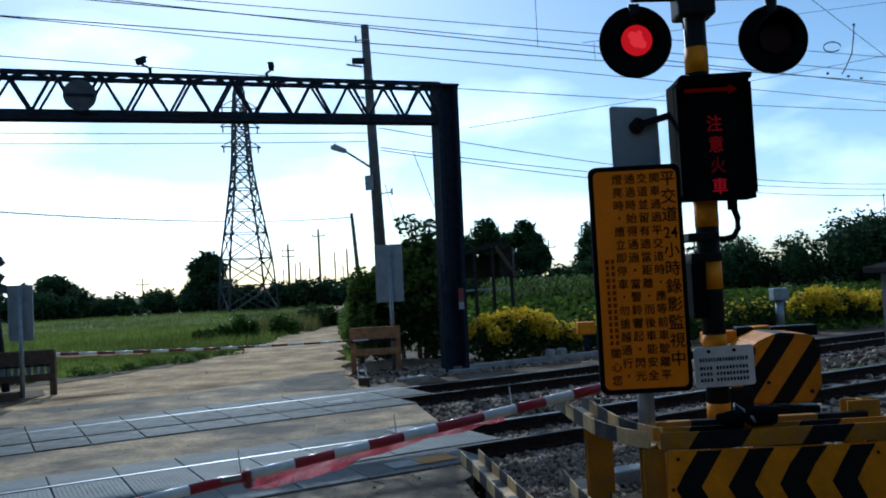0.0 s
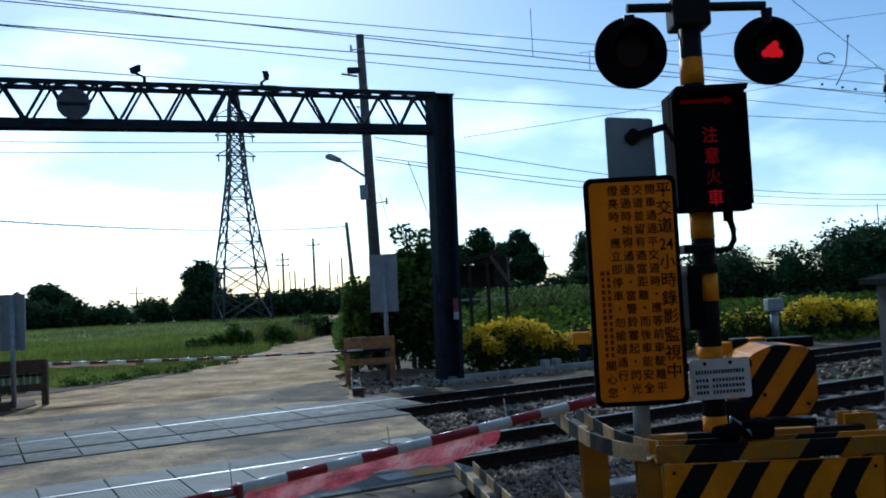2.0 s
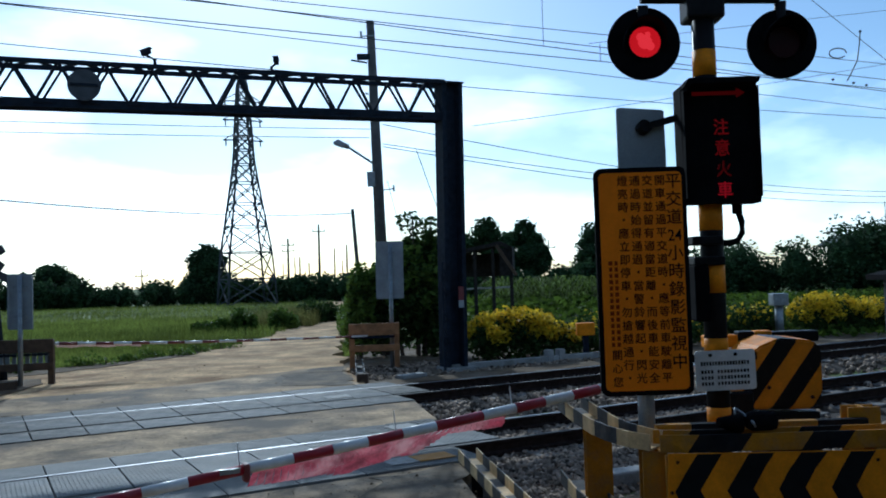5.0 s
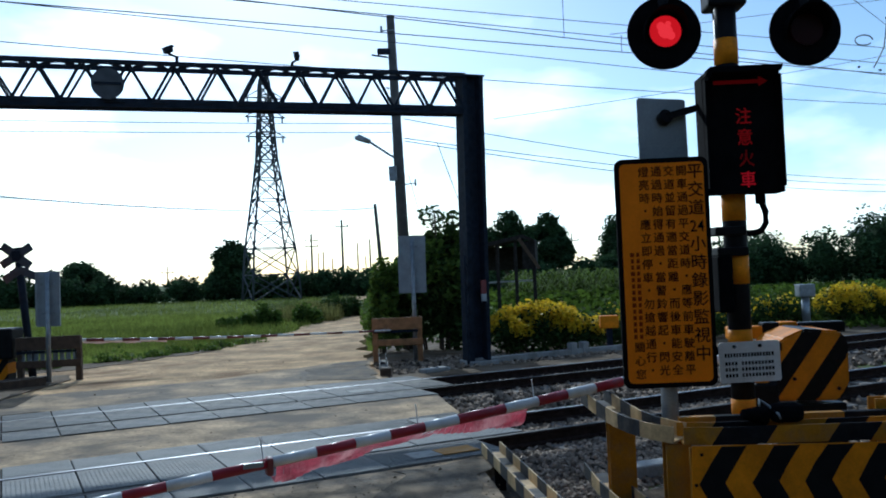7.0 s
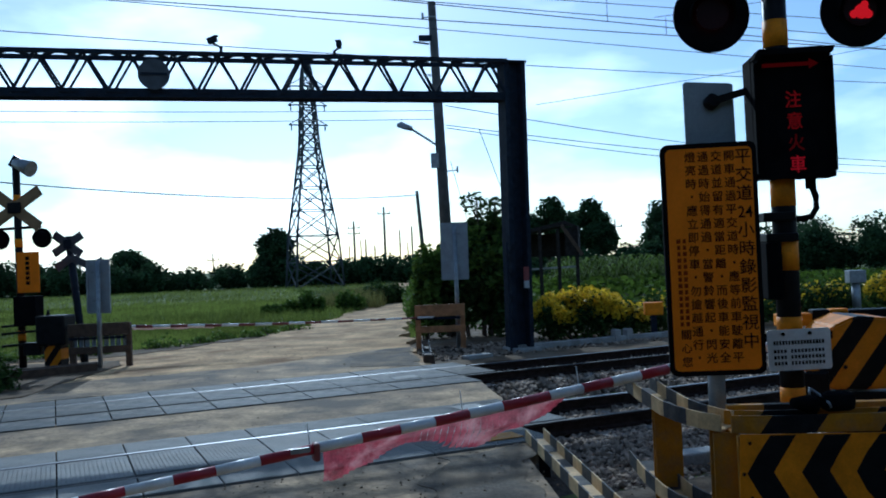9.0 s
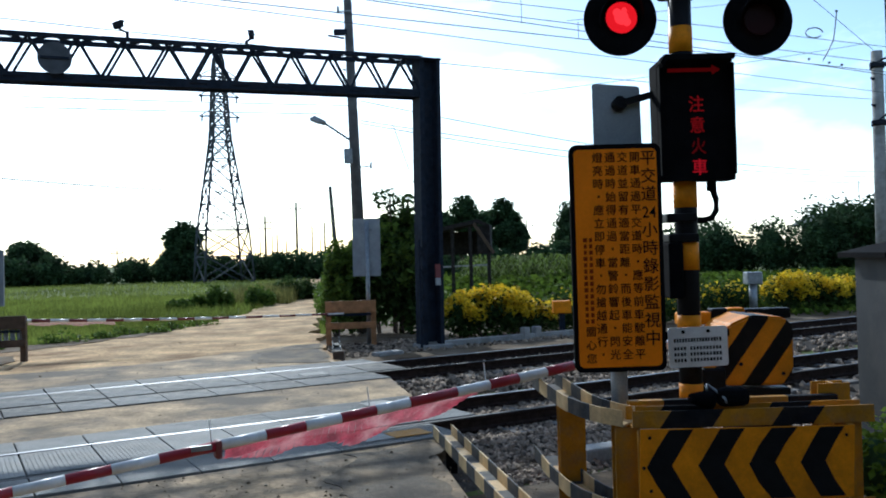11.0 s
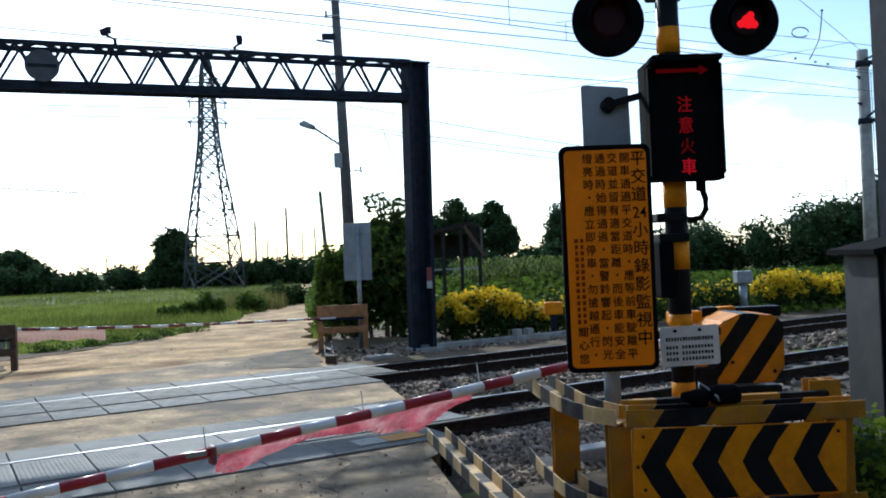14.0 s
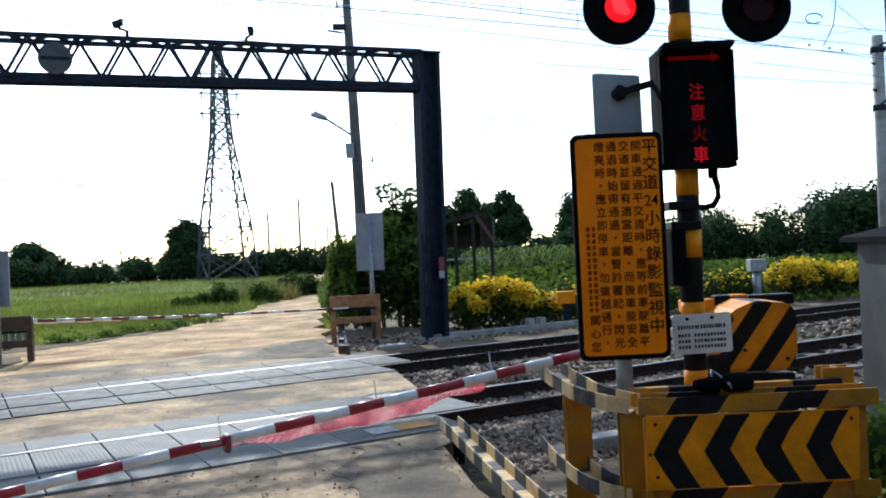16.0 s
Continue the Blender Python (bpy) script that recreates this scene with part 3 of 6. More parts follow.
make_deck("crossing_deck", RAILS[:2], DECK, (4.5, 5.1, 5.1), "patterned steel deck plates between and beside the near rails", True)
make_deck("crossing_deck_far", RAILS[2:], DECK_FAR, (5.8, 6.4, 6.4), "smooth grey deck plates between and beside the far rails", False)

# pale painted marks on the deck edges
for u, n, w, l in ((3.62, 7.72, 0.28, 0.3), (4.9, 12.6, 0.3, 0.4), (4.5, 9.5, 0.3, 0.34)):
    ob = part("painted_mark", one(box, -l / 2, -w / 2, 0.0, l / 2, w / 2, 0.006), WORN_WHITE)
    ob.matrix_world = track_pose(u, n, 0.006)
    tagged(ob, "worn white paint mark on the crossing deck", "road marking")
ob = part("painted_mark", one(box, -0.2, -0.14, 0.0, 0.2, 0.14, 0.006), YELLOW)
ob.matrix_world = track_pose(3.98, 7.72, 0.006)
tagged(ob, "faded yellow paint mark on the crossing deck", "road marking")


# ---- channel-section beams, painted in hazard bands ----
def channel(bm, pts, width, height, band, t=0.012, phase=0.0):
    """An upward-open channel along pts; faces get slot 0 or 1 by band length."""
    pts = [Vector(p) for p in pts]
    fine = [pts[0]]
    for a, b in zip(pts, pts[1:]):
        k = max(1, int(round((b - a).length / 0.05)))
        fine += [a.lerp(b, i / k) for i in range(1, k + 1)]
    w, h = width / 2, height
    prof = [(-w, 0), (w, 0), (w, h), (w - t, h), (w - t, t), (-w + t, t), (-w + t, h), (-w, h)]
    last, run = None, phase
    for i, p in enumerate(fine):
        d = (fine[min(i + 1, len(fine) - 1)] - fine[max(i - 1, 0)]).normalized()
        side = Vector((d.y, -d.x, 0)).normalized()
        ring = [bm.verts.new(p + side * a + Vector((0, 0, b))) for a, b in prof]
        if last:
            run += (p - fine[i - 1]).length
            for j in range(8):
                f = bm.faces.new((last[j], last[(j + 1) % 8], ring[(j + 1) % 8], ring[j]))
                f.material_index = int(run / band) % 2
        else:
            bm.faces.new(ring)
        last = ring
    bm.faces.new(last[::-1])
    bmesh.ops.recalc_face_normals(bm, faces=bm.faces)


kerb = thing("steel_kerb", pose(0, 0, 0), "yellow and black striped steel channel kerb along the ballast edge", "kerb")
bm = bmesh.new()
channel(bm, [(0.13, 8.5, 0.0), (0.62, 5.65, 0.0), (1.05, 3.0, 0.0)], 0.19, 0.11, 0.30)
part("kerb_beam", bm, [CREAM, FADED_BLACK], kerb)
for y in (8.1, 6.3, 4.4):
    x = 0.13 + (8.5 - y) * 0.172
    part("kerb_post", one(box, x - 0.05, y - 0.05, -0.5, x + 0.05, y + 0.05, 0.004), HAZARD_BLACK, kerb)
kerb2 = thing("steel_kerb", pose(0, 0, 0), "weathered steel channel kerb beside the far road", "kerb")
bm = bmesh.new()
channel(bm, [(-1.95, 18.6, -0.04), (-1.62, 15.7, -0.04)], 0.16, 0.16, 0.5)
part("kerb_beam", bm, [CONCRETE, HAZARD_BLACK], kerb2)
part("end_block", one(box, -1.68, 15.52, -0.3, -1.48, 15.69, 0.12, bevel=0.02), OLD_WOOD, kerb2)
kerb3 = thing("log_kerb", pose(0, 0, 0), "low dark timber kerb beside the far barrier", "kerb")
part("log", one(bar, (-10.6, 13.6, 0.06), (-8.0, 16.0, 0.06), 0.16, 0.16), OLD_WOOD, kerb3)
part("log", one(bar, (-10.9, 14.3, 0.05), (-8.2, 16.6, 0.05), 0.14, 0.12), OLD_WOOD, kerb3)
# low concrete edging behind the far track
edge = thing("concrete_edging", track_pose(9.4, 15.55, -0.1), "low pale concrete edging with short posts behind the far track", "edging")
part("edging_beam", one(box, -1.0, -0.07, -0.1, 3.3, 0.07, 0.12, bevel=0.02), CONCRETE, edge)
for x in (-0.6, 1.55, 1.85):
    part("edging_post", one(box, x - 0.08, -0.09, -0.1, x + 0.08, 0.09, 0.26, bevel=0.02), CONCRETE, edge)
for u, n, l in ((7.35, 15.0, 0.6), (5.6, 6.7, 0.5), (5.9, 6.35, 0.55)):
    ob = part("concrete_block", one(box, -l / 2, -0.12, -0.12, l / 2, 0.12, 0.03, bevel=0.02), CONCRETE)
    ob.matrix_world = track_pose(u, n, -0.18 if n < 10 else -0.06, random.uniform(-20, 20))
    tagged(ob, "broken pale concrete block lying on the ballast", "block", "loose concrete blocks")


# ---- height-limit gantry over the far road ----
def make_gantry():
    g = thing("height_gantry", pose(0.02, 17.75, -0.1, 0, 0, 23), "dark steel height-limit gantry with a zigzag truss beam", "gantry")
    # columns of H section
    for nm, x in (("column", 0.0), ("column", -11.9)):
        bm = bmesh.new()
        h = [(-0.10, -0.2), (0.0, -0.2), (0.03, -0.03), (0.25, -0.03), (0.28, -0.2), (0.36, -0.2), (0.36, 0.2), (0.28, 0.2), (0.25, 0.03), (0.03, 0.03), (0.0, 0.2), (-0.10, 0.2)]
        low = [bm.verts.new((x + a, b, 0.0)) for a, b in h]
        top = [bm.verts.new((x + a, b, 5.85)) for a, b in h]
        for i in range(len(h)):
            bm.faces.new((low[i], low[(i + 1) % len(h)], top[(i + 1) % len(h)], top[i]))
        bm.faces.new(low)
        bm.faces.new(top[::-1])
        bmesh.ops.recalc_face_normals(bm, faces=bm.faces)
        for v in bm.verts:
            v.co.x += 0.0135 * (v.co.z - 4.1) - 0.025
        c = part(nm, bm, DARK_STEEL, g)
        part("cap_plate", one(box, x - 0.12, -0.23, 5.851, x + 0.38, 0.23, 5.885), DARK_STEEL, c)
        part("base_plate", one(box, x - 0.2, -0.34, -0.2, x + 0.45, 0.34, 0.08, bevel=0.02), CONCRETE, c)
        for k in range(9):
            z = 0.3 + k * 0.22
            part("lacing_bar", one(bar, (x - 0.2, -0.19, z), (x - 0.1, -0.19, z + 0.22 * (1 if k % 2 else -1)), 0.02, 0.03), DARK_STEEL, c)
        part("side_strip", one(box, x - 0.24, -0.21, 0.0, x - 0.2, -0.17, 2.2), DARK_STEEL, c)
    # truss: two top chords, wide bottom chord, zigzag webs; the whole beam rises a little to the column
    L0, L1 = -11.8, -0.08
    zt, zb = 5.80, 5.12

    def beam(name, bm):
        for v in bm.verts:
            v.co.z += 0.0105 * (v.co.x + 5.9)
        return part(name, bm, DARK_STEEL, g)

    for y in (-0.24, 0.24):
        beam("top_chord", one(bar, (L0, y, zt), (L1 + 0.02, y, zt), 0.075, 0.075))
    for y in (-0.15, 0.15):
        beam("bottom_chord", one(box, L0, y - 0.035, zb - 0.10, L1, y + 0.035, zb - 0.05))
        beam("bottom_chord", one(box, L0, y - 0.035, zb - 0.015, L1, y + 0.035, zb + 0.06))
    step = 0.755
    x = -0.06
    while x - step > L0:
        for y, sh in ((-0.22, 0.0), (0.22, 0.07)):
            beam("truss_web", one(bar, (x + sh, y * 0.7, zb), (x - step / 2 + sh, y, zt), 0.045, 0.045))
            beam("truss_web", one(bar, (x - step / 2 + sh, y, zt), (x - step + sh, y * 0.7, zb), 0.045, 0.045))
        beam("top_lacing", one(bar, (x, -0.24, zt), (x - step / 2, 0.24, zt), 0.04, 0.04))
        beam("top_lacing", one(bar, (x - step / 2, 0.24, zt), (x - step, -0.24, zt), 0.04, 0.04))
        beam("batten_plate", one(box, x - 0.46, -0.184, zb - 0.05, x - 0.02, 0.184, zb - 0.015))
        x -= step
    # small plates on the column
    part("red_plate", one(box, 0.11, -0.235, 1.42, 0.22, -0.203, 1.70), DULL_RED, g, "small red plate")
    part("white_plate", one(box, 0.11, -0.235, 1.27, 0.22, -0.203, 1.418), PLATE_GREY, g)
    # round height-limit sign seen from behind
    disc = part("round_sign", one(rod, (-6.825, -0.30, 5.40), (-6.825, -0.27, 5.40), 0.272, seg=40), SHADE_GREY, g, "back of a round height-limit sign")
    part("sign_stiffener", one(box, -7.05, -0.33, 5.38, -6.60, -0.301, 5.42), DARK_STEEL, disc)
    return g


make_gantry()


def make_near_column():
    """The column of the near-side gantry, beyond the relay cabinet."""
    th = thing("gantry_column", pose(4.80, 8.3, -0.4), "dark blue-black steel gantry column beyond the relay cabinet", "gantry column")
    for x in (-0.18, 0.14):
        part("flange", one(box, x, -0.2, 0.1, x + 0.04, 0.2, 6.3), DARK_STEEL, th)
    part("web", one(box, -0.139, -0.03, 0.1, 0.139, 0.03, 6.3), DARK_STEEL, th)
    for k in range(12):
        part("batten", one(box, -0.139, -0.2, 0.4 + 0.5 * k, 0.139, -0.185, 0.5 + 0.5 * k), DARK_STEEL, th)
    part("footing", one(box, -0.35, -0.35, -0.1, 0.35, 0.35, 0.1, bevel=0.02), CONCRETE, th)


make_near_column()


def make_camera(name, s, head, label):
    x, y = 0.02 + s * math.cos(radians(23)), 17.75 + s * math.sin(radians(23))
    th = thing(name, pose(x, y, 5.74, 0, 0, 23), label, "security camera", "security cameras")
    part("stem", one(rod, (0, 0, 0), (0, 0, 0.16), 0.03), DARK_STEEL, th)
    part("bracket", one(rod, (0, 0, 0.15), (head, 0, 0.22), 0.022), DARK_STEEL, th)
    part("camera_body", one(box, -0.045, -0.09, -0.045, 0.045, 0.09, 0.045, pose(head, 0, 0.27, -12, 0, 50 if head < 0 else -20), bevel=0.012), DARK_STEEL, th)
    part("hood", one(box, -0.055, -0.12, 0.046, 0.055, 0.10, 0.058, pose(head, 0, 0.27, -12, 0, 50 if head < 0 else -20)), DARK_STEEL, th)


make_camera("security_camera", -5.63, -0.15, "small dark security camera standing on the gantry beam")
make_camera("security_camera", -3.52, 0.09, "small dark security camera standing on the gantry beam")


# ---- writing ----
def letters(name, text, size, mat, parent, x, y, z, squeeze=1.0, depth=0.0015, bold=0.0):
    """One line of writing standing in the x, z plane, facing -y, centred at x."""
    cu = bpy.data.curves.new(name, "FONT")
    cu.body, cu.size, cu.align_x, cu.extrude, cu.offset = text, size, "CENTER", depth, bold
    cu.resolution_u = 2
    tmp = bpy.data.objects.new(name, cu)
    scene.collection.objects.link(tmp)
    bpy.context.view_layer.update()
    me = bpy.data.meshes.new_from_object(tmp.evaluated_get(bpy.context.evaluated_depsgraph_get()))
    bpy.data.objects.remove(tmp)
    me.transform(Matrix.Diagonal((squeeze, 1, 1, 1)))
    me.transform(pose(x, y, z, 90))
    me.materials.clear()
    me.materials.append(mat)
    ob = new(name, me)
    ob.parent = parent
    return ob


def column_of(text, parent, x, y, top, pitch, size, mat, bold=0.0, name="character"):
    """Characters one below the other."""
    z = top
    k = 0
    while k < len(text):
        ch = text[k]
        if ch.isdigit():
            ch = text[k:k + 2]
            k += 1
        if ch == "，" or ch == "、" or ch == "。":
            ob = part(name, one(box, x - size * 0.05, y - 0.002, z - size * 0.55, x + size * 0.12, y, z - size * 0.35), mat, parent)
        else:
            letters(name, ch, size, mat, parent, x, y, z - size * 0.86, 0.9 if len(ch) > 1 else 1.0, bold=bold)
        z -= pitch
        k += 1


def rounded(w, h, r, seg=5):
    pts = []
    for cx, cz, a0 in ((w / 2 - r, h / 2 - r, 0), (-w / 2 + r, h / 2 - r, 90), (-w / 2 + r, -h / 2 + r, 180), (w / 2 - r, -h / 2 + r, 270)):
        for k in range(seg + 1):
            a = radians(a0 + 90 * k / seg)
            pts.append((cx + r * math.cos(a), cz + r * math.sin(a)))
    return pts


# ---- the orange notice board on its own post ----
def make_notice():
    th = thing("notice_board", pose(1.272, 5.7, 1.71, 0, 0, 0), "tall orange notice board with black characters on a grey post", "sign")
    bm = bmesh.new()
    prism(bm, rounded(0.605, 1.495, 0.05), 0.0, 0.03)
    part("board_frame", bm, MATT, th, "black rounded sign frame")
    bm = bmesh.new()
    prism(bm, rounded(0.545, 1.43, 0.035), -0.004, -0.0005)
    face = part("board_face", bm, BOARD, th, "orange reflective sign face")
    y = -0.006
    column_of("平交道24小時錄影監視中", face, 0.215, y, 0.705, 0.1185, 0.106, MATT, 0.0003)
    column_of("開車通過平交道時，應等前車駛離平", face, 0.128, y, 0.695, 0.0862, 0.072, MATT)
    column_of("交道並留有適當距離，而後車能安全", face, 0.046, y, 0.695, 0.0862, 0.072, MATT)
    column_of("通過時始得通過，當警鈴響起、閃光", face, -0.036, y, 0.695, 0.0862, 0.072, MATT)
    column_of("燈亮時，應立即停車，勿搶越通行。", face, -0.118, y, 0.695, 0.0862, 0.072, MATT)
    column_of("關心您", face, -0.192, y, -0.445, 0.088, 0.07, MATT)
    # small writing too fine to read
    for x, n in ((-0.178, 14), (-0.215, 14)):
        for k in range(n):
            w = random.uniform(0.009, 0.013)
            z = 0.135 - k * 0.041
            part("text_bar", one(box, x - w, y - 0.0015, z - 0.027, x + w, y, z), FINE_PRINT, face)
    post = part("post", one(rod, (0.0, 0.075, -2.1), (0.0, 0.075, 0.5), 0.055, seg=20), GALV, th, "grey steel post")
    for z in (-0.55, 0.45):
        part("bracket", one(box, -0.08, 0.028, z - 0.03, 0.08, 0.09, z + 0.03), GALV, post)


make_notice()


# ---- flashing-light signal on a banded post ----
def make_signal():
    th = thing("crossing_signal", pose(1.82, 6.0, -0.3), "black and orange banded level-crossing signal post with two round red lamps", "crossing signal")
    part("post", one(rod, (0, 0, 0), (0, 0, 4.3), 0.078, seg=24), BLACK, th, "black painted steel post")
    for z0, z1 in ((3.41, 3.59), (2.34, 2.52), (1.91, 2.11), (1.50, 1.60), (1.00, 1.13), (0.55, 0.72)):
        part("orange_band", one(rod, (0, 0, z0), (0, 0, z1), 0.0805, seg=24), ORANGE, th, "orange painted band on the post")
    # cross arm that carries the lamps
    arm = part("lamp_arm", one(rod, (-0.43, -0.02, 3.965), (0.53, -0.02, 3.935), 0.033, seg=12), BLACK, th)
    part("arm_clamp", one(box, -0.13, -0.11, 3.80, 0.13, 0.11, 4.02, bevel=0.02), BLACK, arm)
    bm = bmesh.new()
    rod(bm, (-0.22, 0, 4.15), (0.22, 0, 4.15), 0.03)
    part("upper_stub", bm, BLACK, arm)
    lamps = []
    for x, z, r in ((-0.417, 3.655, 0.252), (0.541, 3.622, 0.241)):
        bm = bmesh.new()
        rod(bm, (x, -0.02, z), (x, 0.0, z), r, seg=48)
        shield = part("backing_disc", bm, MATT, th, "round black backing disc")
        bm = bmesh.new()
        rod(bm, (x, 0.0, z), (x, 0.16, z), 0.17, 0.13, seg=24)
        part("lamp_housing", bm, MATT, shield)
        # rounded visor
        bm = bmesh.new()
        for k in range(24):
            a0, a1 = radians(-20 + 220 * k / 24), radians(-20 + 220 * (k + 1) / 24)
            d0, d1 = 0.03 + 0.15 * math.sin(math.pi * k / 24), 0.03 + 0.15 * math.sin(math.pi * (k + 1) / 24)
            q = [(0.142, -0.018, a0), (0.142, -0.02 - d0, a0), (0.142, -0.02 - d1, a1), (0.142, -0.018, a1)]
            o = [(0.150, -0.018, a0), (0.150, -0.02 - d0, a0), (0.150, -0.02 - d1, a1), (0.150, -0.018, a1)]
            vi = [bm.verts.new((x + rr * math.cos(a), yy, z + rr * math.sin(a))) for rr, yy, a in q]
            vo = [bm.verts.new((x + rr * math.cos(a), yy, z + rr * math.sin(a))) for rr, yy, a in o]
            bm.faces.new(vi)
            bm.faces.new(vo[::-1])
            bm.faces.new((vi[1], vo[1], vo[2], vi[2]))
        bmesh.ops.remove_doubles(bm, verts=bm.verts, dist=1e-5)
        part("visor", bm, MATT, shield, "hooded black visor")
        part("drop_pipe", one(rod, (x, 0.05, z), (x, -0.02, 3.92), 0.04, seg=12), BLACK, shield)
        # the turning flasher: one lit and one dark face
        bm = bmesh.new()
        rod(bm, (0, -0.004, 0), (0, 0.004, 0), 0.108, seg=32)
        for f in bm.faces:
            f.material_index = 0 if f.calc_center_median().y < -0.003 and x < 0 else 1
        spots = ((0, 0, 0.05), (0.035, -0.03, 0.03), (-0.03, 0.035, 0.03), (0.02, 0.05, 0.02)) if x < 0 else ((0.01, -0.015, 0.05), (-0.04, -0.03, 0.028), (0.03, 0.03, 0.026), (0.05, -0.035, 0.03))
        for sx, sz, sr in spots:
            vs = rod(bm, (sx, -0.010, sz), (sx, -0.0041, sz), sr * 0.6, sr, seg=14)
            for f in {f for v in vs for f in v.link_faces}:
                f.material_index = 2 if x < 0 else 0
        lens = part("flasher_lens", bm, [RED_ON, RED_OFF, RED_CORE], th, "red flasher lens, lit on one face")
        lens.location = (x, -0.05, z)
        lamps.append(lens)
    return th, lamps


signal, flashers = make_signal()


def make_led_sign():
    th = thing("led_warning_sign", pose(1.925, 5.93, 2.66), "black boxed warning display with red lit characters on the signal post", "electronic sign")
    bm = bmesh.new()
    # case with a slanted hood: wider at the top front
    out = [(-0.32, -0.44), (0.198, -0.445), (0.188, 0.30), (0.20, 0.39), (-0.28, 0.39), (-0.323, 0.355)]
    prism(bm, out, -0.08, 0.10)
    part("case", bm, MATT, th, "matt black sign case")
    bm = bmesh.new()
    prism(bm, [(-0.325, 0.33), (-0.298, 0.384), (0.175, 0.382), (0.163, 0.345), (-0.283, 0.345), (-0.311, 0.30)], -0.22, -0.0805)
    part("hood", bm, MATT, th)
    for x0, x1 in ((-0.32, -0.307), (0.172, 0.185)):
        bm = bmesh.new()
        prism(bm, [(x0, -0.41), (x1, -0.41), (x1, 0.335), (x0, 0.335)], -0.15, -0.0805)
        part("side_flap", bm, MATT, th)
    y = -0.084
    bm = bmesh.new()
    box(bm, -0.245, y, 0.29, 0.06, y + 0.003, 0.315)
    ar = part("arrow_shaft", bm, LED_DIM, th, "red lit arrow")
    bm = bmesh.new()
    prism(bm, [(0.055, 0.268), (0.115, 0.302), (0.055, 0.336)], y, y + 0.003)
    part("arrow_head", bm, LED_DIM, ar)
    for k, (ch, mat) in enumerate((("注", LED), ("意", LED), ("火", LED_DIM), ("車", LED_BRIGHT))):
        letters("lit_character", ch, 0.118, mat, th, -0.057 + 0.004 * k, y, 0.028 - 0.142 * k, 0.92, bold=0.001)
    # grey backing plate held out on an arm
    for z in (0.25, -0.3):
        part("post_clamp", one(box, -0.2, 0.02, z - 0.03, -0.02, 0.14, z + 0.03), BLACK, th)


make_led_sign()

plate = thing("blank_plate", pose(1.37, 6.02, 2.68, 0, 0, 0), "plain grey metal plate held beside the signal on a dark arm", "sign back")
bm = bmesh.new()
prism(bm, [(-0.17, -0.3), (0.165, -0.3), (0.16, 0.205), (0.14, 0.215), (-0.155, 0.24), (-0.172, 0.225)], 0.0, 0.012)
part("plate", bm, PLATE_GREY, plate)
part("arm", one(bar, (0.0, -0.03, 0.09), (0.30, -0.05, 0.16), 0.035, 0.045), BLACK, plate, "dark mounting arm")
part("arm_foot", one(rod, (0.02, -0.05, 0.1), (0.0, 0.0, 0.08), 0.05, seg=14), BLACK, plate)

# cable drop and clamps below the display
cable = thing("signal_cable", pose(1.82, 6.0, 0), "thick black cable looping from the display to the post", "cable")
bm = bmesh.new()
tube(bm, [(0.185, 0, 2.25), (0.19, 0, 2.17), (0.215, 0, 2.09), (0.215, 0, 2.02), (0.18, 0, 1.965), (0.12, 0, 1.95), (0.05, 0, 1.955)], 0.022, 10)
part("cable_loop", bm, MATT, cable)
part("gland", one(rod, (0.185, 0, 2.15), (0.185, 0, 2.25), 0.035, seg=12), MATT, cable)
part("clamp", one(box, -0.16, -0.1, 1.94, 0.05, 0.1, 2.0, bevel=0.01), BLACK, cable)
part("clamp", one(box, -0.15, -0.1, 1.80, 0.06, 0.1, 1.86, bevel=0.01), BLACK, cable)
part("junction_box", one(box, -0.16, -0.12, 1.42, -0.06, 0.1, 1.80, bevel=0.01), MATT, cable)


# ---- white telephone plate, its lines made as bars ----
def make_phone_plate():
    th = thing("information_plate", pose(1.84, 5.88, 1.09, 0, -1.0, 0), "small white metal plate with lines of fine black writing", "sign")
    bm = bmesh.new()
    prism(bm, rounded(0.405, 0.27, 0.02), 0.0, 0.006)
    face = part("plate", bm, WHITE, th)
    for row, (z, n, h) in enumerate(((0.035, 17, 0.026), (-0.018, 15, 0.022), (-0.058, 15, 0.022), (-0.098, 15, 0.022))):
        for k in range(n):
            w = 0.33 / n
            x = -0.165 + k * w
            if row and k == 4:
                continue
            part("text_bar", one(box, x, -0.002, z, x + w * random.uniform(0.55, 0.75), -0.0003, z + h), MATT, face)
    for x in (-0.1, 0.07):
        part("bolt", one(rod, (x, -0.012, 0.105), (x, 0.0, 0.105), 0.012, seg=8), MATT, face)
    part("holder", one(box, -0.3, 0.01, 0.06, 0.22, 0.04, 0.11), MATT, th)


make_phone_plate()


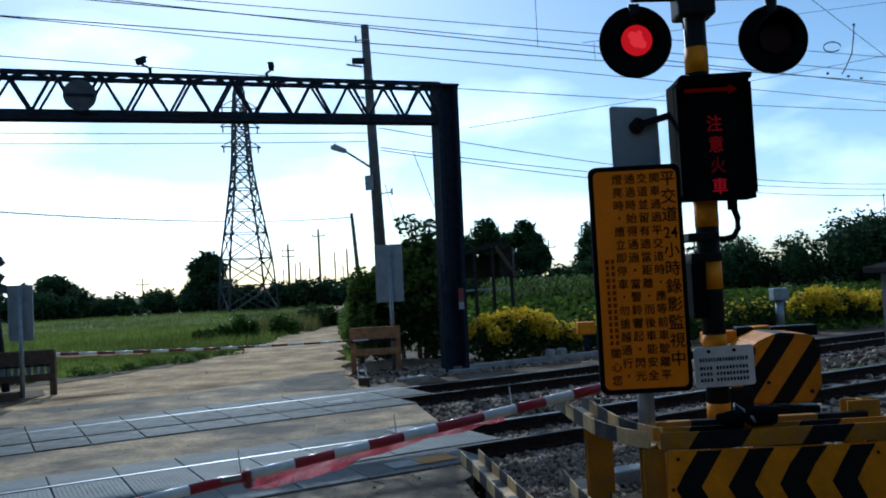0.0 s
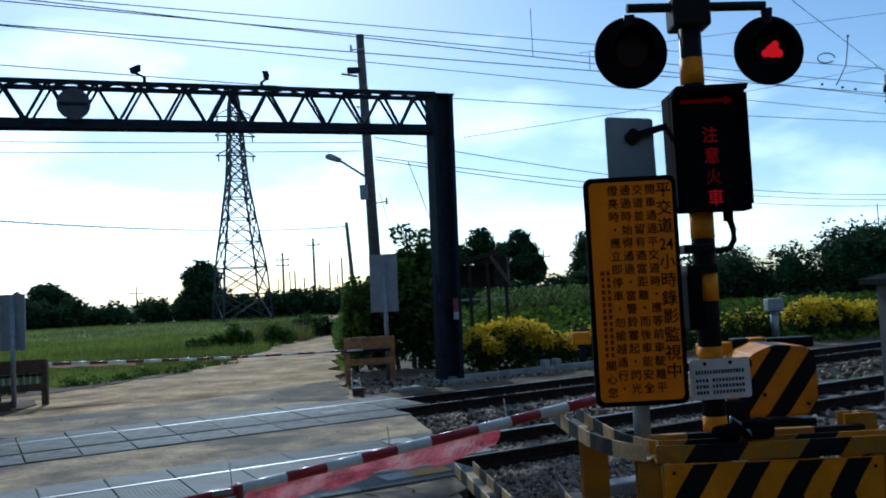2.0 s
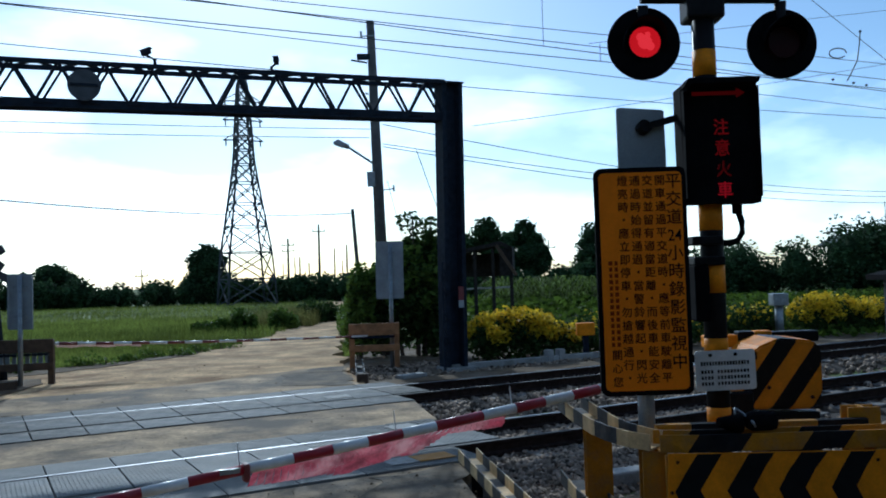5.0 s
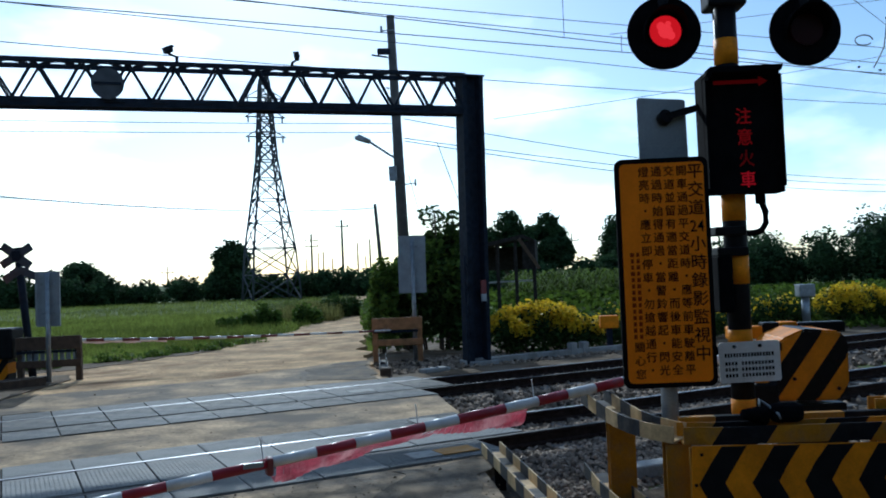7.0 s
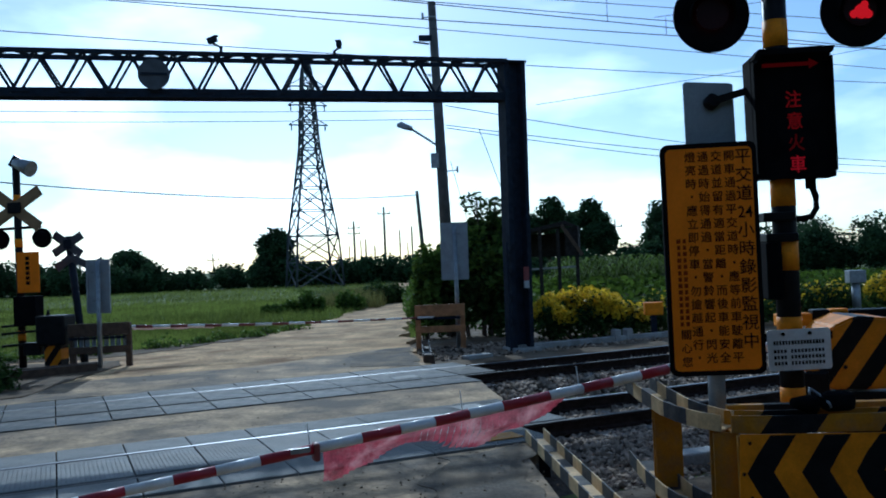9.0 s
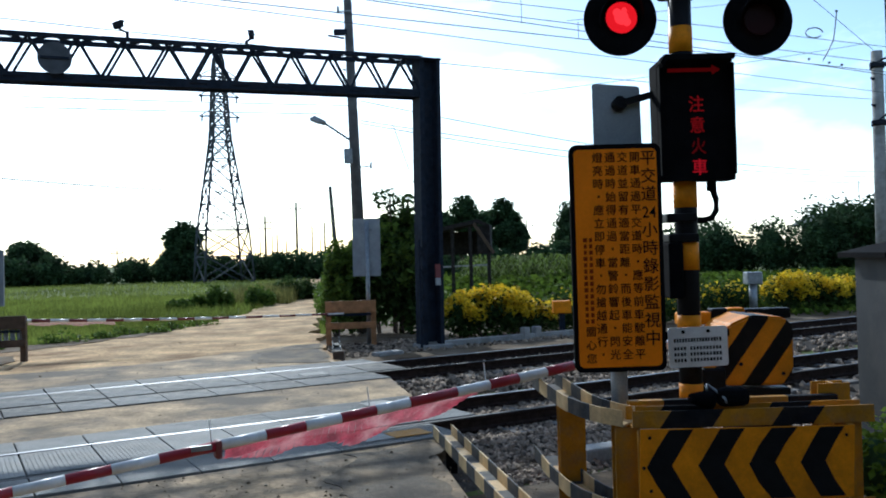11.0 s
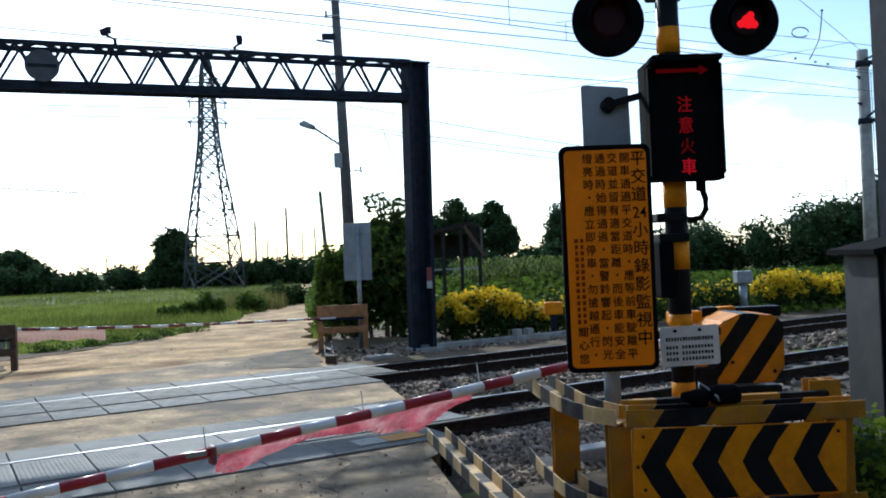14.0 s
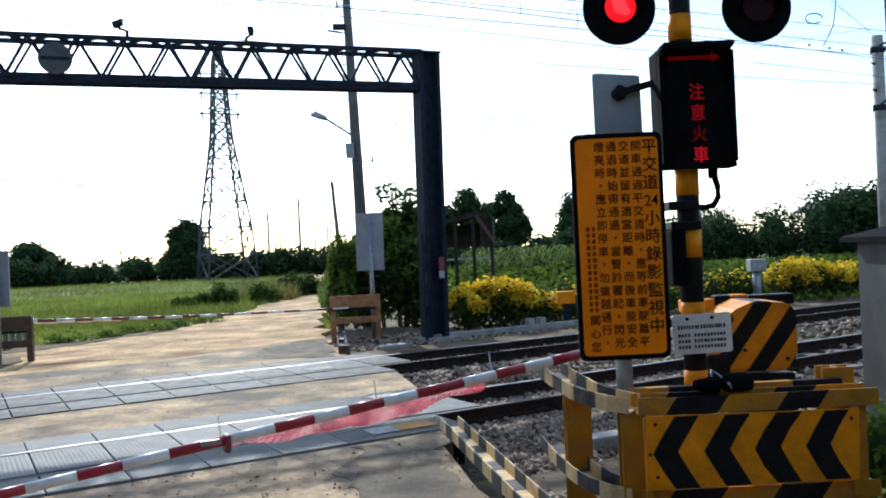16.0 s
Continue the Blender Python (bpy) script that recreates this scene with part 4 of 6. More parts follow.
# ---- barrier machine ----
def make_machine():
    th = thing("barrier_machine", pose(2.55, 6.75, -0.3), "hazard-striped barrier machine with a sloped top on a pedestal", "barrier machine")
    bm = bmesh.new()
    prism(bm, [(-0.487, 1.10), (-0.317, 1.02), (0.133, 1.01), (0.205, 1.12), (0.208, 1.45), (0.148, 1.52), (-0.107, 1.545), (-0.272, 1.478), (-0.487, 1.22)], -0.25, 0.25)
    bmesh.ops.bevel(bm, geom=list(bm.edges), offset=0.018, segments=2, affect="EDGES")
    part("housing", bm, HOUSING_STRIPE, th, "black and orange diagonal-striped steel housing")
    part("pedestal", one(box, -0.2, -0.2, 0.0, 0.2, 0.2, 0.985, bevel=0.015), BLACK, th)
    # arm mechanism behind the housing, banded like the arm
    for x0, x1, z0, z1, mat in ((-0.51, -0.24, 1.44, 1.54, ORANGE), (-0.24, -0.105, 1.45, 1.565, BLACK), (-0.105, 0.036, 1.49, 1.565, ORANGE), (0.036, 0.41, 1.47, 1.555, BLACK)):
        part("arm_bracket", one(box, x0, 0.26, z0, x1 - 0.002, 0.38, z1, bevel=0.012), mat, th, "orange arm bracket" if mat is ORANGE else "black arm bracket")
    for x, z in ((-0.2, 1.18), (0.12, 1.3), (0.12, 1.1)):
        part("bolt", one(rod, (x, -0.262, z), (x, -0.249, z), 0.014, seg=8), RUST, th)
    part("side_door", one(box, -0.5, -0.28, 0.78, -0.32, 0.1, 1.16, bevel=0.02), BLACK, th)
    part("foot", one(box, -0.35, -0.35, -0.1, 0.35, 0.35, 0.06, bevel=0.02), CONCRETE, th)


make_machine()


# ---- guard frame of channel beams with chevron panel ----
def make_guard():
    th = thing("guard_frame", pose(0, 0, 0), "yellow and black striped steel guard frame round the crossing signal", "guard rail")
    for z, nm, far, cuts in ((0.665, "top_beam", 0.79, (1.25, 1.404, 1.728, 2.095, 2.35, 2.73)), (0.10, "low_beam", 0.25, (1.25, 1.37, 1.70, 2.03, 2.345, 2.72))):
        path = [(0.88, 6.58, far - 0.04), (0.93, 6.25, z + 0.06), (1.0, 5.85, z + 0.035), (1.06, 5.66, z + 0.025), (1.15, 5.51, z + 0.015), (1.25, 5.43, z + 0.005)]
        bm = bmesh.new()
        channel(bm, path, 0.19, 0.10, 0.21, phase=0.21)
        part(nm + "_return", bm, [CREAM, FADED_BLACK], th, "sun-bleached striped steel channel beam")
        # the front run, its bands painted at a slant
        bm = bmesh.new()
        prof = [(-0.095, 0), (0.095, 0), (0.095, 0.105), (0.083, 0.105), (0.083, 0.012), (-0.083, 0.012), (-0.083, 0.105), (-0.095, 0.105)]
        last = None
        for i, cx in enumerate(cuts):
            slant = 0.0 if i in (0, len(cuts) - 1) else 0.72
            ring = [bm.verts.new((cx + slant * pz, 5.39 + py + (0.04 if i == 0 else 0.0), z + pz)) for py, pz in prof]
            if last:
                for j in range(8):
                    bm.faces.new((last[j], last[(j + 1) % 8], ring[(j + 1) % 8], ring[j])).material_index = (i + 1) % 2
            else:
                bm.faces.new(ring)
            last = ring
        bm.faces.new(last[::-1])
        bmesh.ops.recalc_face_normals(bm, faces=bm.faces)
        part(nm, bm, [YELLOW, HAZARD_BLACK], th, "yellow steel channel beam with slanted black bands")
    # flat beam across the back of the frame
    for x0, x1, mat in ((1.29, 1.52, YELLOW), (1.52, 1.74, HAZARD_BLACK), (1.74, 2.33, YELLOW), (2.33, 2.655, HAZARD_BLACK)):
        part("rear_beam", one(box, x0, 5.60, 0.69, x1 - 0.002, 5.66, 0.785, bevel=0.004), mat, th)
    for x, y, w, top in ((1.225, 5.44, 0.15, 0.66), (1.0, 6.13, 0.18, 0.70), (2.62, 5.42, 0.12, 0.66), (2.665, 5.74, 0.21, 0.845)):
        bm = bmesh.new()
        h = [(-w / 2, -0.06), (w / 2, -0.06), (w / 2, -0.045), (0.01, -0.045), (0.01, 0.045), (w / 2, 0.045), (w / 2, 0.06), (-w / 2, 0.06), (-w / 2, 0.045), (-0.01, 0.045), (-0.01, -0.045), (-w / 2, -0.045)]
        lo = [bm.verts.new((x + a, y + b, -0.5)) for a, b in h]
        hi = [bm.verts.new((x + a, y + b, top)) for a, b in h]
        for i in range(12):
            bm.faces.new((lo[i], lo[(i + 1) % 12], hi[(i + 1) % 12], hi[i]))
        bm.faces.new(lo)
        bm.faces.new(hi[::-1])
        bmesh.ops.recalc_face_normals(bm, faces=bm.faces)
        part("post", bm, YELLOW, th, "yellow painted steel post")
    # chevron panel
    x0, x1, y = 1.265, 2.575, 5.25
    bm = bmesh.new()
    prism(bm, [(1.258, 0.221), (2.565, 0.226), (2.583, 0.657), (1.277, 0.672)], y, y + 0.012)
    pn = part("chevron_panel", bm, ORANGE, th, "yellow-orange panel with black chevrons pointing to the road")
    for k in range(4):
        a = 1.305 + 0.312 * k
        z1, z0 = 0.669 - 0.0115 * (a - x0) - 0.004, 0.2245 + 0.003 * k
        edge = [(0.0, 0.444), (0.07, 0.555), (0.142, z1), (0.297, z1), (0.225, 0.56), (0.158, 0.45), (0.222, 0.335), (0.284, z0), (0.132, z0), (0.062, 0.33)]
        out = [(a + px * (0.95 if k == 3 else 1.0) + random.uniform(-0.006, 0.006), pz) for px, pz in edge]
        bm = bmesh.new()
        prism(bm, out, y - 0.002, y - 0.0002)
        part("chevron", bm, BLACK, pn, "black chevron")
    for xx, zz in ((1.33, 0.62), (1.29, 0.44), (1.33, 0.30), (2.0, 0.33), (2.53, 0.60)):
        part("rust_spot", one(rod, (xx, y - 0.0025, zz), (xx, y, zz), 0.011, seg=8), RUST, pn)
    for xx in (1.285, 2.57):
        part("panel_strut", one(box, xx - 0.02, y + 0.0125, 0.12, xx + 0.02, y + 0.045, 0.66), YELLOW, th)


make_guard()
# horn pair wrapped in dark cloth on the guard beam
horn = thing("black_horns", pose(1.79, 5.39, 0.772), "pair of dark wrapped horns lying on the guard beam", "horn")
bm = bmesh.new()
rod(bm, (-0.17, -0.02, 0.06), (-0.03, 0.02, 0.04), 0.028, 0.065, seg=16)
part("horn", bm, MATT, horn)
bm = bmesh.new()
box(bm, 0.0, -0.06, 0.0, 0.2, 0.06, 0.115, bevel=0.04)
part("wrapped_horn", bm, MATT, horn)
bm = bmesh.new()
tube(bm, [(-0.06, 0, 0.1), (-0.05, 0.03, 0.135), (0.0, 0.03, 0.10), (0.03, -0.065, 0.06), (0.04, -0.07, 0.03)], 0.008)
part("cord", bm, GALV, horn)


# ---- grey relay cabinet ----
def make_cabinet():
    th = thing("relay_cabinet", pose(3.94, 6.5, -0.34, 0, 0, -4), "tall grey metal relay cabinet with a low pitched roof", "cabinet")
    bm = bmesh.new()
    box(bm, -0.55, -0.32, 0.12, 0.55, 0.32, 2.0, bevel=0.012)
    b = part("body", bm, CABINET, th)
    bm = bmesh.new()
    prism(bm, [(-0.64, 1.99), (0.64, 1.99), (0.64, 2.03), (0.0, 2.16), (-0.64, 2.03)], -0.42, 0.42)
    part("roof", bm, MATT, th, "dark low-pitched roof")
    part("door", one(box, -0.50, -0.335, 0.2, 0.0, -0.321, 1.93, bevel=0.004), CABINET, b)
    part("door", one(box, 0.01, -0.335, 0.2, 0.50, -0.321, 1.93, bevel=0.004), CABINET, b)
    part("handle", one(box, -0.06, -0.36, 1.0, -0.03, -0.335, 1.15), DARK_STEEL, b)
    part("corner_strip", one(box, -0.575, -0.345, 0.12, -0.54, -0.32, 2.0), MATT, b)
    part("plinth", one(box, -0.6, -0.38, -0.1, 0.6, 0.38, 0.12, bevel=0.02), CONCRETE, th)


make_cabinet()


# ---- lowered barrier arm with its net banner ----
ARM_N, ARM_SLOPE = 5.22, 0.089


def arm_at(u):
    return tp(u, ARM_N, 0.535 + ARM_SLOPE * u)


def make_arm():
    th = thing("boom_barrier", track_pose(0, ARM_N, 0.535), "lowered red and white banded barrier arm", "barrier arm")
    cuts = [-1.4, -1.15, -0.9, -0.66, -0.42, -0.18, 0.07, 0.31, 0.57, 0.81, 1.07, 1.42, 1.71, 1.97, 2.21, 2.46, 2.71, 3.08, 3.35, 3.60, 3.85, 4.10, 4.35, 4.6, 5.1]
    for k, (a, b) in enumerate(zip(cuts, cuts[1:])):
        bm = bmesh.new()
        r = 0.029 + 0.002 * a
        rod(bm, (a, 0, ARM_SLOPE * a), (b, 0, ARM_SLOPE * b), r, r + 0.0005, seg=14)
        red = (k % 2 == 0)
        part("red_band" if red else "white_band", bm, RED if red else WHITE, th, "red band" if red else "white band")
    for u in (1.38, 2.42, 3.33):
        part("wire_tie", one(rod, (u, 0, ARM_SLOPE * u), (u - 0.01, 0.01, ARM_SLOPE * u + 0.16), 0.004, seg=6), WHITE, th)
    part("tie_knot", one(box, 1.395, -0.042, ARM_SLOPE * 1.4 - 0.075, 1.435, 0.042, ARM_SLOPE * 1.4 + 0.038, bevel=0.016), DULL_RED, th)
    part("lamp_strip", one(box, 1.25, -0.045, ARM_SLOPE * 1.3 + 0.0, 1.37, -0.03, ARM_SLOPE * 1.3 + 0.03), GALV, th)
    return th


arm = make_arm()


def make_banner():
    """A thin red net in narrow strips, each hung from the one above; they swing in the wind."""
    p = arm_at(1.46)
    th = thing("net_banner", pose(p.x, p.y, p.z - 0.03, 0, -math.degrees(math.atan(ARM_SLOPE)), 28.7), "faded red translucent net banner tied under the barrier arm", "banner")
    strips = []
    n, length = 40, 1.82
    w = length / n
    for k in range(n):
        f = k / n
        h = (0.20 + 0.08 * min(1, f * 2.2) + 0.035 * math.sin(f * 11 + 1) - 0.07 * max(0, f - 0.85) / 0.15 + 0.012 * math.sin(f * 43)) / 3
        chain = []
        for j in range(3):
            bm = bmesh.new()
            bmesh.ops.create_grid(bm, x_segments=2, y_segments=2, size=0.5)
            for v in bm.verts:
                v.co = Vector(((v.co.x + 0.5) * w, 0.0, (v.co.y - 0.5) * h))
            chain.append(part("net_strip", bm, CLOTH, th))
        strips.append((k * w, h, chain))
    return th, strips


banner, net_strips = make_banner()


# ---- far side: pole, signs, benches, signal ----
def make_utility_pole():
    th = thing("utility_pole", pose(-1.60, 22, -0.2, 0, -1.1, 0), "dark weathered utility pole carrying a street lamp and cables", "utility pole")
    part("shaft", one(rod, (0, 0, 0), (0, 0, 8.6), 0.17, 0.10, seg=16), POLE, th)
    lamp = part("lamp_arm", one(rod, (-0.1, -0.05, 4.95), (-0.75, -0.15, 5.42), 0.03, seg=8), GALV, th, "slanting lamp arm")
    bm = bmesh.new()
    rod(bm, (-0.68, -0.15, 5.38), (-1.0, -0.2, 5.52), 0.06, 0.09, seg=12)
    box(bm, -0.13, -0.1, -0.05, 0.16, 0.1, 0.05, pose(-0.93, -0.19, 5.46, 0, 22, 0), bevel=0.03)
    part("lamp_head", bm, GALV, lamp, "pale street lamp head")
    part("meter_box", one(box, -0.25, -0.25, 4.35, -0.05, -0.12, 4.72, bevel=0.01), GALV, th, "pale grey meter box")
    for z in (7.0, 6.7, 6.4, 6.1):
        part("insulator", one(rod, (-0.12, -0.12, z), (-0.2, -0.14, z + 0.04), 0.035, 0.02, seg=8), WHITE, th)
    part("step_iron", one(rod, (0.08, -0.1, 4.25), (0.42, -0.12, 4.27), 0.015, seg=6), GALV, th)
    part("insulator", one(rod, (0.40, -0.12, 4.2), (0.40, -0.12, 4.36), 0.025, seg=8), GALV, th)
    part("top_bracket", one(rod, (-0.25, -0.1, 8.2), (0.1, -0.1, 8.2), 0.018, seg=6), GALV, th)
    part("insulator", one(rod, (-0.24, -0.1, 8.15), (-0.24, -0.1, 8.32), 0.03, seg=8), GALV, th)
    cam2 = part("camera_bracket", one(rod, (-0.12, -0.15, 7.5), (-0.5, -0.3, 7.55), 0.025, seg=8), DARK_STEEL, th)
    part("pole_camera", one(box, -0.75, -0.4, 7.52, -0.42, -0.25, 7.66, pose(0, 0, 0, 0, 3, 0), bevel=0.02), DARK_STEEL, cam2, "dark camera on the pole")


make_utility_pole()


def make_sign_back(x, y, w, h, z0, lean, top, label):
    th = thing("sign_back", pose(x, y, 0, 0, lean, 0), label, "sign back", "backs of warning signs")
    bm = bmesh.new()
    prism(bm, [(px, pz + z0 + h / 2) for px, pz in rounded(w, h, 0.02)], 0.0, 0.012)
    b = part("plate", bm, PLATE_GREY, th)
    for xx in (-w / 2 + 0.02, w / 2 - 0.02):
        part("plate_edge", one(box, xx - 0.02, -0.02, z0 + 0.03, xx + 0.02, -0.0005, z0 + h - 0.03), PLATE_GREY, b)
    part("post", one(rod, (0.02, -0.05, -0.3), (0.02, -0.05, top), 0.045, seg=14), GALV, th)
    for z in (z0 + 0.25, z0 + h - 0.25):
        part("strap", one(box, -0.12, -0.05, z - 0.02, 0.14, -0.001, z + 0.02), GALV, th)


make_sign_back(-1.27, 18.9, 0.60, 1.25, 1.37, 0.4, 2.55, "grey back of a tall warning sign on a steel post")
make_sign_back(-8.15, 16.5, 0.48, 1.06, 1.06, 0.6, 2.1, "grey back of a warning sign by the far barrier")


def make_bench(m, w, label, wood, slats):
    th = thing("timber_barrier", m, label, "timber barrier", "timber barriers")
    for x in (-w / 2 + 0.06, w / 2 - 0.06):
        part("leg", one(box, x - 0.055, -0.06, -0.25, x + 0.055, 0.06, 0.86, bevel=0.006), wood, th)
    part("top_plank", one(box, -w / 2, -0.10, 0.62, w / 2, -0.062, 0.88, bevel=0.008), wood, th, "wide top plank")
    part("low_plank", one(box, -w / 2, -0.10, 0.28, w / 2, -0.062, 0.42, bevel=0.008), wood, th, "lower plank")
    part("dark_strip", one(box, -w / 2 + 0.02, -0.112, 0.56, w / 2 - 0.1, -0.101, 0.61), DARK_STEEL, th)
    if slats:
        for k in range(9):
            x = -w / 2 + 0.12 + k * (w - 0.24) / 8
            part("slat", one(box, x - 0.04, -0.06, 0.3, x + 0.04, -0.03, 0.82), GALV, th)


make_bench(pose(-1.62, 18.75, -0.02, 0, 0, 4), 1.08, "orange-brown timber barrier of two planks beside the far road", WOOD, False)
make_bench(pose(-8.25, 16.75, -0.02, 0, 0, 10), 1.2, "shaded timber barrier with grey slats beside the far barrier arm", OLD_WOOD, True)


def make_far_signal():
    th = thing("crossing_signal", pose(-10.03, 17.0, -0.1), "far level-crossing signal post with crossbuck, lamps and orange notice", "crossing signal")
    part("post", one(rod, (0, 0, 0), (0, 0, 4.25), 0.075, seg=14), BLACK, th)
    for z0, z1 in ((3.45, 3.62), (2.55, 2.72), (0.65, 0.85)):
        part("orange_band", one(rod, (0, 0, z0), (0, 0, z1), 0.078, seg=14), ORANGE, th)
    for a in (38, -33):
        part("crossbuck_board", one(box, -0.65, -0.01, -0.115, 0.65, 0.01, 0.115, pose(0, -0.10, 3.34, 0, a, 0)), SHADED_YELLOW, th, "pale yellow crossbuck board")
    part("crossbuck_hub", one(box, -0.14, -0.14, 3.24, 0.14, -0.08, 3.46, bevel=0.02), BLACK, th)
    part("bell", one(rod, (0.0, -0.02, 4.28), (0.38, -0.1, 4.12), 0.1, 0.17, seg=16), GALV, th, "grey warning bell")
    part("bell_cap", one(rod, (-0.08, 0, 4.2), (0.05, 0, 4.4), 0.09, seg=12), BLACK, th)
    part("lamp_arm", one(rod, (-0.5, -0.02, 2.93), (0.5, -0.02, 2.95), 0.03, seg=8), BLACK, th)
    for x in (-0.42, 0.48):
        bm = bmesh.new()
        rod(bm, (x, 0.02, 2.72), (x, 0.06, 2.72), 0.2, seg=28)
        rod(bm, (x, -0.15, 2.72), (x, 0.02, 2.72), 0.11, 0.15, seg=20)
        part("lamp_back", bm, MATT, th, "back of a round signal lamp")
    part("orange_notice", one(box, 0.03, -0.16, 1.62, 0.50, -0.13, 2.44, bevel=0.01), BOARD, th, "small orange notice panel")
    for k in range(6):
        part("text_bar", one(box, 0.22, -0.163, 2.28 - k * 0.1, 0.30, -0.16, 2.35 - k * 0.1), MATT, th)
    part("relay_box", one(box, -0.05, -0.2, 0.95, 0.42, 0.12, 1.55, bevel=0.01), MATT, th)
    for z in (0.95, 0.80, 0.55):
        part("cross_bar", one(bar, (-0.35, -0.12, z), (0.75, -0.12, z + 0.06), 0.06, 0.05), BLACK, th)


make_far_signal()


def make_crossbuck():
    th = thing("crossbuck_sign", pose(-9.02, 17.4, -0.1, 0, -3, 0), "leaning back of a white crossbuck sign with chevron boards", "crossbuck")
    part("post", one(rod, (0.1, 0, 0), (-0.02, 0, 2.75), 0.075, seg=14), DARK_STEEL, th)
    for a, z in ((40, 2.58), (-28, 2.58)):
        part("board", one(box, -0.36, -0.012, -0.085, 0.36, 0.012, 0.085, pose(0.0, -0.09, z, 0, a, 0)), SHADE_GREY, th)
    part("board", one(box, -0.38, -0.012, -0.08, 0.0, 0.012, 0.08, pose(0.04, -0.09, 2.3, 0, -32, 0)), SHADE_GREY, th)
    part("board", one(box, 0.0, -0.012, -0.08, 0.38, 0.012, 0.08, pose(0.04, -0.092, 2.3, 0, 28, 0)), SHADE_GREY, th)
    part("hub", one(box, -0.08, -0.12, 2.48, 0.08, -0.06, 2.68), DARK_STEEL, th)


make_crossbuck()

mach = thing("barrier_machine", pose(-9.2, 16.8, -0.1), "dark far-side barrier machine seen from its back", "barrier machine")
part("housing", one(box, -0.3, -0.25, 0.55, 0.3, 0.25, 1.15, bevel=0.04), BLACK, mach)
part("pedestal", one(box, -0.17, -0.17, 0.0, 0.17, 0.17, 0.56, bevel=0.02), HOUSING_STRIPE, mach)
part("cap", one(rod, (-0.15, 0, 1.13), (-0.15, 0, 1.26), 0.05, 0.02, seg=10), BLACK, mach)
part("counterweight", one(box, -0.65, -0.1, 0.36, -0.28, 0.1, 0.62, bevel=0.02), BLACK, mach)

farm = thing("boom_barrier", pose(0, 0, 0), "lowered far barrier arm in fine red and white bands", "barrier arm")
pa, pb = Vector((-9.0, 16.8, 0.80)), Vector((-1.75, 18.55, 0.60))
for k in range(22):
    sag = lambda f: Vector((0, 0, -0.05 * math.sin(math.pi * f)))
    f0, f1 = k / 22, (k + 1) / 22
    red = k % 2 == 0
    part("red_band" if red else "white_band", one(rod, pa.lerp(pb, f0) + sag(f0), pa.lerp(pb, f1) + sag(f1), 0.036 - 0.016 * f0, 0.036 - 0.016 * f1, seg=10),
         DULL_RED if red else WHITE, farm, "red band" if red else "white band")

# small bleached net under the far arm
hang = pa.lerp(pb, 0.17) - Vector((0, 0, 0.06))
far_net = thing("net_banner", pose(hang.x, hang.y, hang.z, 0, 1.6, 13.6), "bleached pink net banner tied under the far barrier arm", "banner")
far_strips = []
for k in range(16):
    bm = bmesh.new()
    bmesh.ops.create_grid(bm, x_segments=2, y_segments=3, size=0.5)
    h = 0.23 + 0.02 * math.sin(k * 0.9)
    for v in bm.verts:
        v.co = Vector(((v.co.x + 0.5) * 0.1, 0.012 * math.sin(8 * v.co.y + k), (v.co.y - 0.5) * h))
    bmesh.ops.solidify(bm, geom=list(bm.faces), thickness=0.002)
    far_strips.append((pose(k * 0.1, 0, 0), part("net_strip", bm, NET_PALE, far_net)))

ybox = thing("marker_box", pose(3.04, 19.5, -0.1), "yellow marker box on a short dark post", "marker")
part("box", one(box, -0.2, -0.12, 0.5, 0.2, 0.12, 0.78, bevel=0.02), ORANGE, ybox)
part("post", one(box, -0.06, -0.06, -0.1, 0.06, 0.06, 0.5), DARK_STEEL, ybox)
gbox = thing("utility_pedestal", pose(8.9, 23.5, -0.1), "pale grey utility pedestal with a wide head among the shrubs", "pedestal")
bm = bmesh.new()
box(bm, -0.21, -0.18, 0.85, 0.21, 0.18, 1.18, bevel=0.02)
part("head", bm, GALV, gbox)
part("neck", one(rod, (0, 0, 0), (0, 0, 0.86), 0.11, seg=12), GALV, gbox)


def make_shed():
    th = thing("field_shed", pose(1.5, 32, -0.1, 0, 0, -8), "dark open-sided field shed with a sagging roof", "shed")
    bm = bmesh.new()
    prism(bm, [(-1.6, 2.75), (0.55, 3.15), (0.95, 2.95), (0.95, 2.85), (0.5, 3.0), (-1.6, 2.6)], -0.8, 0.9)
    part("roof", bm, SHED_WOOD, th)
    part("roof_flap", one(bar, (0.4, -0.8, 3.0), (1.1, -0.8, 1.9), 0.08, 0.12), OLD_WOOD, th)
    part("back_wall", one(box, 0.5, -0.7, 1.9, 0.95, 0.8, 2.9), SHED_WOOD, th)
    part("wall", one(box, -1.6, 0.75, 1.9, 0.9, 0.82, 2.75), SHED_WOOD, th)
    for x in (-1.5, -0.4, 0.25, 0.9):
        part("post", one(box, x - 0.06, -0.7, -0.2, x + 0.06, -0.58, 2.9), SHED_WOOD, th)
    part("rail", one(bar, (-1.5, -0.65, 1.45), (0.9, -0.65, 1.5), 0.06, 0.06), CONCRETE, th)


make_shed()


